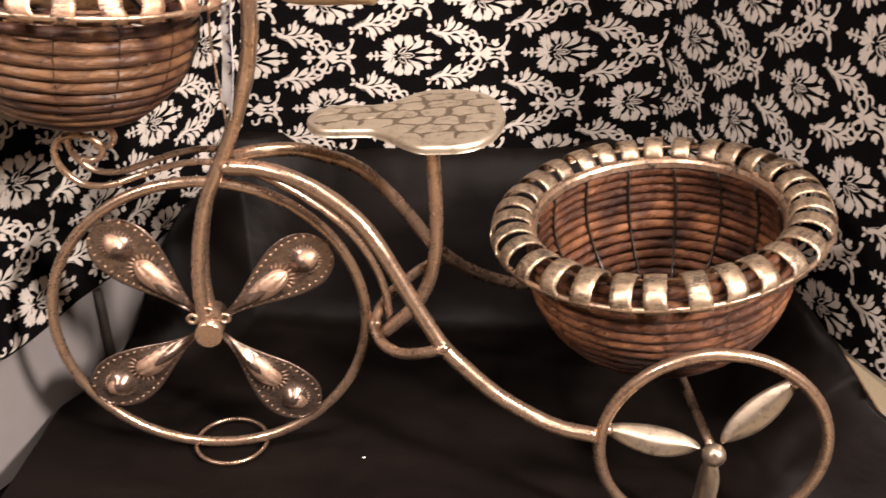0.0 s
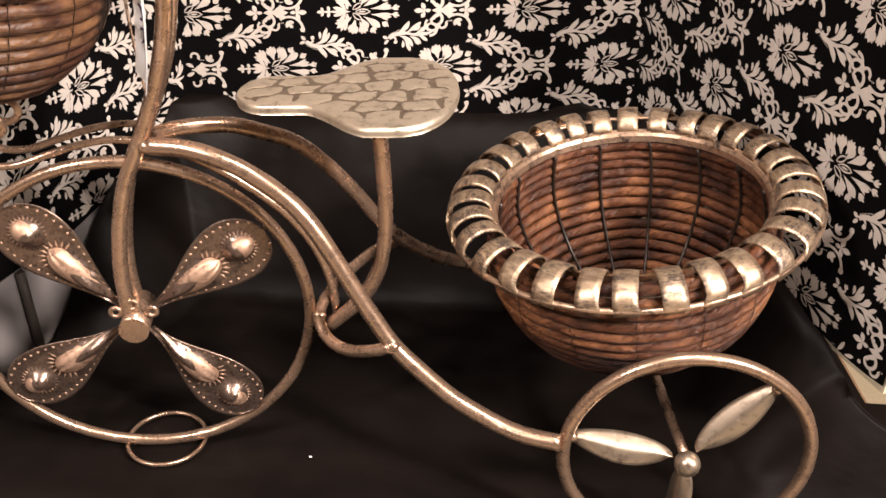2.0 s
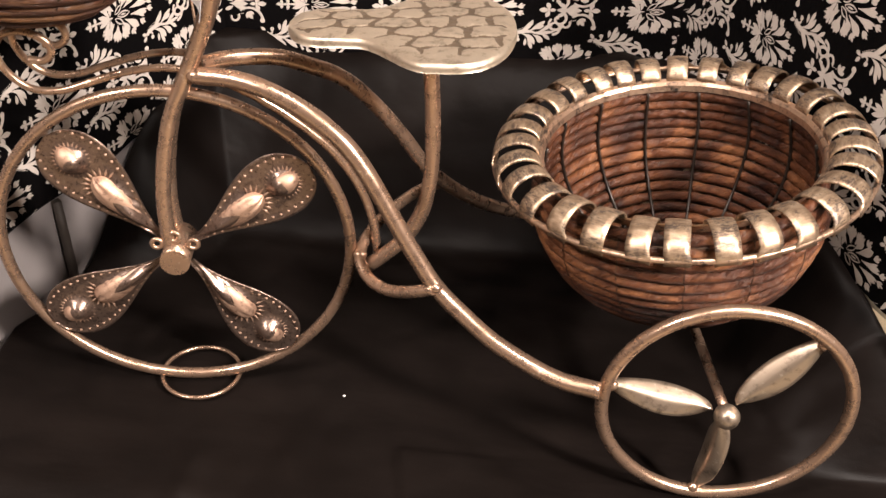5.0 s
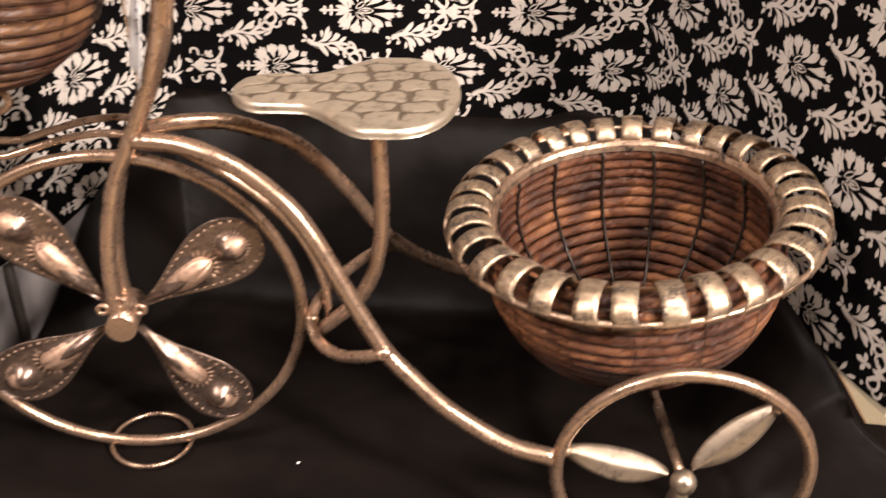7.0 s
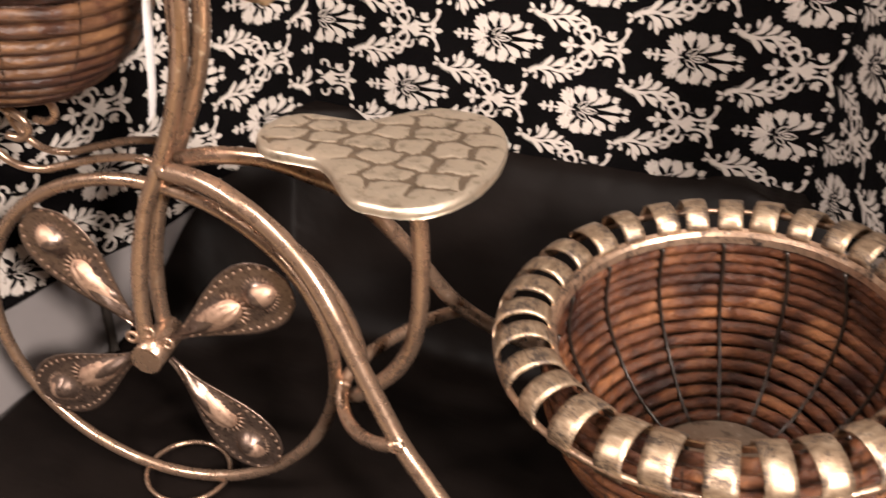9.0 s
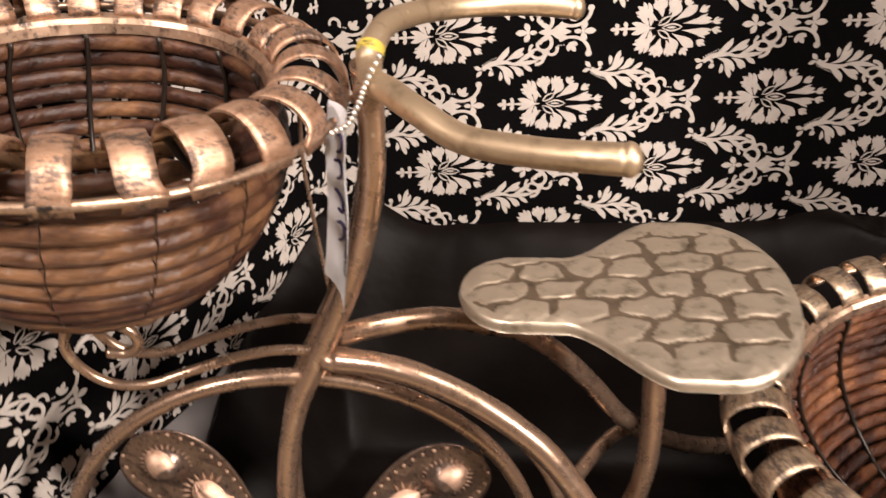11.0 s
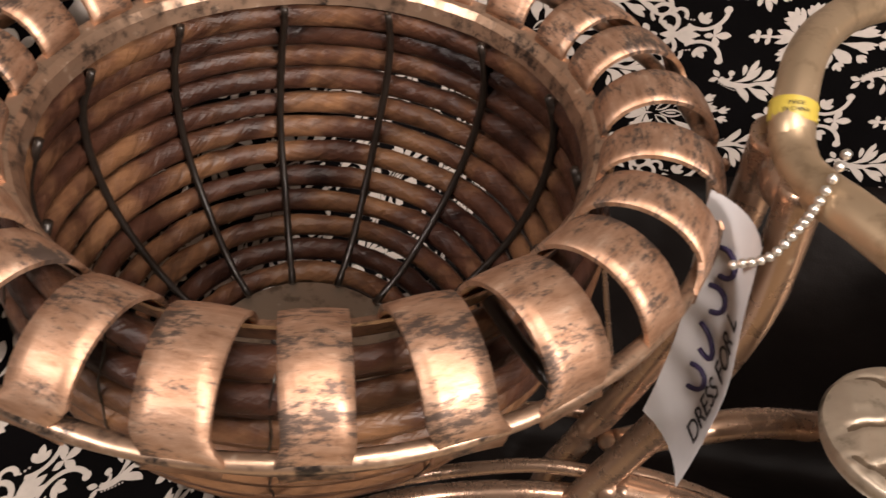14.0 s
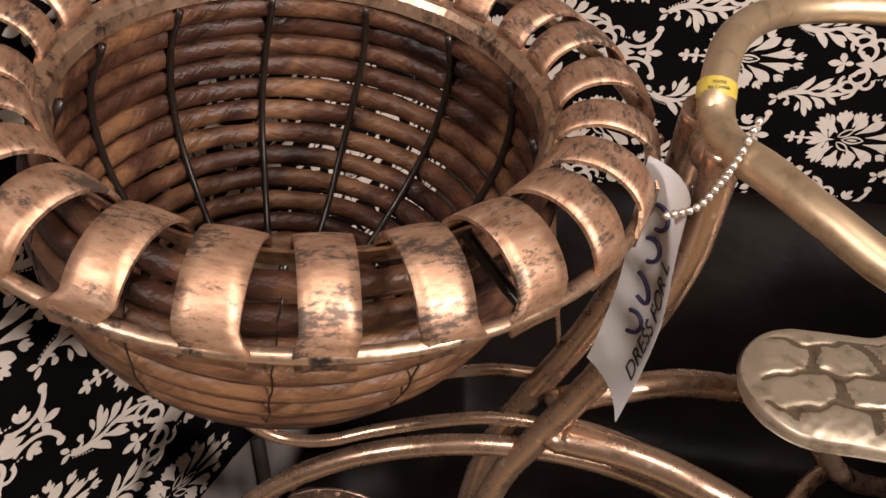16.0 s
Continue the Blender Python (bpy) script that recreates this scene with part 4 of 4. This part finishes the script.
def build_seat():
    x0, length, yc, zt = -0.1050, 0.1410, 0.6250, 0.3045
    rng = random.Random(7)
    cells = []
    for j in range(7):
        for i in range(6):
            cells.append((x0 + length * (i + 0.35 + 0.5 * (j % 2) + rng.uniform(-0.26, 0.26)) / 6.0, yc + (j - 3 + rng.uniform(-0.2, 0.2)) * 0.0162))
    cells = np.array(cells)
    nu, nv = 250, 130
    verts, faces, ids, groove = [], [], [], []
    for i in range(nu + 1):
        t = 0.5 - 0.5 * math.cos(math.pi * i / nu)
        w = seat_half_width(t)
        for k in range(nv + 1):
            q = 2 * k / nv - 1
            x, y = x0 + length * t, yc + w * q + 0.008 - 0.016 * t
            wx, wy = x + 0.0022 * noise.noise(Vector((x * 150, y * 150, 0))), y + 0.0022 * noise.noise(Vector((x * 150, y * 150, 7)))
            d = np.sort(np.hypot((cells[:, 0] - wx) * 0.62, (cells[:, 1] - wy) * 1.0))
            gap = d[1] - d[0]
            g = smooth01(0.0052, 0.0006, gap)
            near_edge = max(abs(q) ** 6, smooth01(0.93, 1.0, t), smooth01(0.07, 0.0, t))
            pillow = (0.0005 * (1 - min(1.0, d[0] / 0.010) ** 2) + 0.0003 * noise.noise(Vector((x * 70, y * 160, 11)))) * (1 - near_edge)
            z = zt + pillow - 0.0007 * g * (1 - near_edge) - 0.0020 * near_edge + 0.0002 * noise.noise(Vector((x * 300, y * 300, 3)))
            z += 0.013 * t
            verts.append((x, y, z))
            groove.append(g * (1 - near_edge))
    row = nv + 1
    for i in range(nu):
        for k in range(nv):
            a = i * row + k
            faces.append((a, a + row, a + row + 1, a + 1))
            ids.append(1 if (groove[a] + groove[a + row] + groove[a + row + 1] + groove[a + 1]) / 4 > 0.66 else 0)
    ring = [i * row for i in range(nu + 1)] + [nu * row + k for k in range(1, nv)] + [i * row + nv for i in range(nu, -1, -1)] + [k for k in range(nv - 1, 0, -1)]
    start = len(verts)
    for r in ring:
        x, y, z = verts[r]
        verts.append((x + (x - (x0 + length * 0.5)) * 0.012, y + (y - yc) * 0.03, z - 0.003))
    for r in ring:
        x, y, z = verts[r]
        verts.append((x, y, z - 0.006))
    m = len(ring)
    for i in range(m):
        j = (i + 1) % m
        faces.append((ring[j], ring[i], start + i, start + j))
        faces.append((start + j, start + i, start + m + i, start + m + j))
        ids += [0, 0]
    faces.append(tuple(start + m + i for i in range(m)))
    ids.append(0)
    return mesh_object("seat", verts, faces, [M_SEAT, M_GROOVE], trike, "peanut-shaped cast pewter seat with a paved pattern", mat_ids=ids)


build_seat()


# ---- baskets ----
def basket(name, label, centre, normal, r_in, r_out, arch, strips, strip_w, profile, coils, rope_mat, ribs, first, wave, extra, rib_turn, lean, strip_mat):
    thing = holder(name, label, "planter basket", "woven planter baskets")
    x, y, z = frame_of(normal)
    c = np.array(centre)

    depth = profile[-1][1]

    def at(r, th, h):
        """A place at radius r, angle th and height h over the mouth; the bowl leans sideways on its way down."""
        return c + r * (math.cos(th) * x + math.sin(th) * y) + h * z + lean * max(0.0, -h - 0.006) / depth * x

    # profile as arc length
    pr = spline([(r, 0, -d) for r, d in profile], 120)
    seg = np.r_[0, np.cumsum(np.linalg.norm(np.diff(pr, axis=0), axis=1))]
    total = seg[-1]
    rope = total / coils / 2

    def along(s):
        return np.interp(s, seg, pr[:, 0]), np.interp(s, seg, pr[:, 2])

    rng = random.Random(first)
    for i in range(coils):
        r, h = along((i + 0.5) * 2 * rope)
        n, sides = 132, 10
        verts, faces, uvs = [], [], []
        ph = rng.uniform(0, 50)
        for k in range(n + 1):
            th = 2 * math.pi * k / n
            nz = noise.noise(Vector((math.cos(th) * 2.2 + ph, math.sin(th) * 2.2, i * 3.1)))
            n2 = noise.noise(Vector((math.cos(th) * 9 + ph, math.sin(th) * 9, i * 3.1)))
            n3 = noise.noise(Vector((math.cos(th) * 24 + ph, math.sin(th) * 24, i * 3.1)))
            rr = rope * (0.95 - 0.03 * (wave < 0.5) + 0.10 * nz + 0.06 * n2 + wave * 0.10 * n3)
            dz = rope * (0.22 * nz + 0.12 * n2)
            for s in range(sides):
                a = 2 * math.pi * s / sides
                lump = 1 + 0.05 * math.sin(a * 2 + th * wave * 20)
                verts.append(at(r + rr * 0.86 * lump * math.cos(a), th, h + dz + rr * lump * math.sin(a)))
                uvs.append((th * r / rope / 6.0, s / sides + i * 0.37))
        for k in range(n):
            for s in range(sides):
                q = (s + 1) % sides
                faces.append((k * sides + s, (k + 1) * sides + s, (k + 1) * sides + q, k * sides + q))
        mesh_object("coil", verts, faces, rope_mat, thing, uvs=uvs)
    # ribs of black wire inside
    for i in range(ribs):
        th = 2 * math.pi * (i + rib_turn) / ribs
        line = []
        for k in range(26):
            r, h = along(total * (0.01 + 0.97 * k / 25))
            line.append(at(r - rope * 0.95, th + 0.006 * math.sin(k * 0.35 + i), h + 0.002))
        v, f = tube_mesh(line, 0.00125, 8)
        mesh_object("rib", v, f, M_WIRE, thing, "black wire rib" if i == 0 else "")
        line = []
        for k in range(26):
            r, h = along(total * (0.03 + 0.95 * k / 25))
            line.append(at(r + rope * 0.80, th + 0.005 * math.sin(k * 1.7 + i * 2.0), h))
        v, f = tube_mesh(line, 0.0003, 5)
        mesh_object("stitch", v, f, M_WIRE, thing, "thin dark stitching wire" if i == 0 else "")
    # base plate
    rb, hb = along(total)
    vs = [at(0, 0, hb + 0.0015)] + [at(rb * 0.98, 2 * math.pi * k / 40, hb + 0.0015) for k in range(40)] + [at(rb * 0.98, 2 * math.pi * k / 40, hb - 0.002) for k in range(40)] + [at(0, 0, hb - 0.002)]
    fs = [(0, 1 + k, 1 + (k + 1) % 40) for k in range(40)] + [(1 + k, 41 + k, 41 + (k + 1) % 40, 1 + (k + 1) % 40) for k in range(40)] + [(81, 41 + (k + 1) % 40, 41 + k) for k in range(40)]
    mesh_object("base_plate", vs, fs, M_LEAF, thing, "round metal base plate", smooth=False)
    # inner band: a flaring sheet collar from which the strips spring
    vs, fs = [], []
    n = 120
    for k in range(n):
        th = 2 * math.pi * k / n
        e = 0.0006 * noise.noise(Vector((math.cos(th) * 12, math.sin(th) * 12, first)))
        for r, h in ((r_in - 0.0012 + e, -0.0030), (r_in - 0.0004 + e, 0.0016), (r_in + 0.0010 + e, 0.0038), (r_in + 0.0042 + e, 0.0056), (r_in + 0.0042, 0.0046), (r_in + 0.0002, -0.0030)):
            vs.append(at(r, th, h))
    for k in range(n):
        j = (k + 1) % n
        for s in range(6):
            q = (s + 1) % 6
            fs.append((k * 6 + s, j * 6 + s, j * 6 + q, k * 6 + q))
    mesh_object("inner_band", vs, fs, M_BAND, thing, "thin metal collar round the mouth", smooth=False)
    hoop("outer_ring", c, normal, r_out, 0.0021, M_BAND, thing, "round wire edge of the rim", 160, 10, 0.22)
    # arched strips
    r_foot = r_in + 0.0036
    mid, half = (r_out + r_foot) / 2, (r_out - r_foot) / 2
    for i in range(strips):
        th = 2 * math.pi * (i + extra) / strips + rng.uniform(-0.018, 0.018)
        tan = -math.sin(th) * x + math.cos(th) * y
        hgt = arch * rng.uniform(0.93, 1.08)
        wd = strip_w * rng.uniform(0.93, 1.06)
        skew = rng.uniform(-0.05, 0.05)
        # the folded foot of a strip is often wider than the strip, or torn to one side
        lip_size, lip_side = rng.choice((0.0, 0.2, 0.5, 1.0, 1.9)), rng.choice((-1, 1))
        vs, fs, uv = [], [], []
        nseg, nw = 18, 4
        for lay in (0, 0.0011):
            for k in range(nseg + 1):
                ph = math.pi * (-0.04 + 1.04 * k / nseg)
                r, h = mid + (half + 0.0016 - lay) * math.cos(ph), (hgt - lay) * max(-0.12, math.sin(ph)) + 0.0012 + 0.0034 * (k / nseg) ** 2
                lip = 0.0 if k > 2 else (0.0006, 0.0011, 0.0004)[k] * lip_size
                if k == 0:
                    h = -0.0030
                for q in range(nw + 1):
                    o = (q / nw - 0.5) * wd * (1 + 55 * lip) + lip_side * lip * 2.2
                    bow = -0.0006 * (2 * q / nw - 1) ** 2
                    uv.append((o, 0.055 * k / nseg))
                    vs.append(at(r, th, h + bow) + tan * (o + skew * 0.02 * (k / nseg - 0.5)))
        row, L = nw + 1, (nseg + 1) * (nw + 1)
        for k in range(nseg):
            for q in range(nw):
                a = k * row + q
                fs.append((a, a + 1, a + row + 1, a + row))
                fs.append((L + a, L + a + row, L + a + row + 1, L + a + 1))
            for q in (0, nw):
                a = k * row + q
                f = (a, a + row, L + a + row, L + a)
                fs.append(f if q == 0 else f[::-1])
        for k in (0, nseg):
            for q in range(nw):
                a = k * row + q
                f = (a, L + a, L + a + 1, a + 1)
                fs.append(f if k == 0 else f[::-1])
        strip = mesh_object("rim_strip", vs, fs, strip_mat, thing, "arched worn metal strip" if i == 0 else "", uvs=uv)
        # crisp cut edges
        for poly in strip.data.polygons:
            poly.use_smooth = not (min(poly.vertices) < L <= max(poly.vertices))
    return thing


basket("planter_basket", "russet coiled rope basket with arched metal strip rim, over rear axle", (0.1638, 0.6718, 0.2147), (-0.16, -0.05, 0.986), 0.0970, 0.1316, 0.0140, 30, 0.0154,
       [(0.0990, 0.004), (0.1030, 0.025), (0.1030, 0.045), (0.0975, 0.066), (0.0860, 0.087), (0.0680, 0.104), (0.0470, 0.1145)], 15, M_ROPE_REAR, 15, 3, 1.0, 0.78, 0.0, 0.0, M_STRIP_REAR)
front_basket = basket("planter_basket", "tan banana-leaf coil basket with arched metal strip rim, above front wheel", (-0.2560, 0.6285, 0.3980), (0.085, 0.0, 0.996), 0.0718, 0.1040, 0.0145, 25, 0.0141,
       [(0.0725, 0.004), (0.0780, 0.020), (0.0775, 0.038), (0.0720, 0.057), (0.0620, 0.073), (0.0490, 0.086), (0.0345, 0.0935)], 12, M_ROPE_FRONT, 13, 11, 0.35, 0.90, 0.12, -0.006, M_STRIP)
tube("loose_rod", [(-0.2015, 0.5690, 0.4015), (-0.1930, 0.5615, 0.3960), (-0.1846, 0.5549, 0.3915)], 0.0017, M_WIRE, front_basket, "loose black rod end stuck through the rim", n=8, sides=8, wobble=0.0)
for bx, by, bz in ((-0.1499, 0.6411, 0.3884), (-0.1800, 0.5590, 0.3925)):
    blob("weld", (bx, by, bz), (0.0016, 0.0016, 0.0021), M_BOSS, front_basket, rows=6, cols=8)


# ---- price tag ----
tag = holder("price_tag", "curled white paper tag with violet handwriting hung on the handlebar", "price tag")
TAG_AXIS = spline([(-0.1475, 0.610, 0.397), (-0.1475, 0.606, 0.380), (-0.1480, 0.603, 0.360), (-0.1515, 0.603, 0.338), (-0.1560, 0.604, 0.312)], 30)


def tag_point(s, q, out):
    """A place on the tag: s along it from the top, q across it, out in front of the paper."""
    i = s * 29
    k = min(int(i), 28)
    p = TAG_AXIS[k] + (TAG_AXIS[k + 1] - TAG_AXIS[k]) * (i - k)
    turn = -1.10 + 0.10 * s
    d = np.array((math.cos(turn), math.sin(turn), 0.0))
    nrm = np.array((math.sin(turn), -math.cos(turn), 0.0))
    curl = 0.003 * q * q + 0.0015 * math.sin(s * 5)
    return p + 0.0112 * q * d + (out + curl) * nrm


vs, fs = [], []
for lay in (0.0, -0.0003):
    for i in range(31):
        s = i / 30
        w = 1.0 if s < 0.82 else 1.0
        for k in range(7):
            q = (2 * k / 6 - 1)
            ss = s
            if s > 0.85:
                ss = 0.85 + (s - 0.85) * (0.45 + 0.55 * (q + 1) / 2)
            vs.append(tag_point(min(1.0, ss), q, lay))
for lay in (0, 1):
    for i in range(30):
        for k in range(6):
            a = lay * 217 + i * 7 + k
            f = (a, a + 7, a + 8, a + 1)
            fs.append(f if lay else f[::-1])
mesh_object("paper", vs, fs, M_PAPER, tag)


def tag_text(body, s0, q0, size, mat, label):
    """Letters that read upwards along the tag."""
    data = bpy.data.curves.new("lettering", "FONT")
    data.body, data.size, data.extrude = body, size, 0.00005
    ob = bpy.data.objects.new("lettering_source", data)
    scene.collection.objects.link(ob)
    bpy.context.view_layer.update()
    me = bpy.data.meshes.new_from_object(ob.evaluated_get(bpy.context.evaluated_depsgraph_get()))
    bpy.data.objects.remove(ob)
    for v in me.vertices:
        x, y, z = v.co
        v.co = tag_point(s0 - x / 0.087, q0 - y / 0.0112, 0.0004 + z)
    me.materials.clear()
    me.materials.append(mat)
    o = new("lettering", me)
    o.parent = tag
    o["label"] = label
    return o


tag_text("DRESS FOR L", 0.84, 0.75, 0.0082, M_PRINT, "black printed capital letters")
# handwriting that cannot be read: loose violet strokes
for n, (s0, q0, turn) in enumerate(((0.66, -0.25, 0.3), (0.50, -0.35, -0.5), (0.34, -0.3, 0.4), (0.20, -0.25, 0.2))):
    line = [tag_point(s0 - 0.05 * math.sin(1.2 * t + turn), q0 + 0.42 * math.cos(1.2 * t), 0.0006) for t in np.linspace(-1.3, 1.6, 12)]
    v, f = tube_mesh(line, 0.0007, 6)
    mesh_object("pen_stroke", v, f, M_INK, tag, "violet marker stroke")
chain = spline([(-0.1322, 0.6050, 0.4195), (-0.1364, 0.5985, 0.4118), (-0.1391, 0.5976, 0.4046), (-0.1435, 0.5967, 0.3968), (-0.1502, 0.5982, 0.3920)], 17)
bead_data = None
for p in chain:
    if bead_data is None:
        b = blob("bead", (0, 0, 0), (0.0012, 0.0012, 0.0012), M_BEAD, tag, "silver ball-chain bead", 6, 8)
        bead_data = b.data
    else:
        b = new("bead", bead_data)
        b.parent = tag
    b.location = p
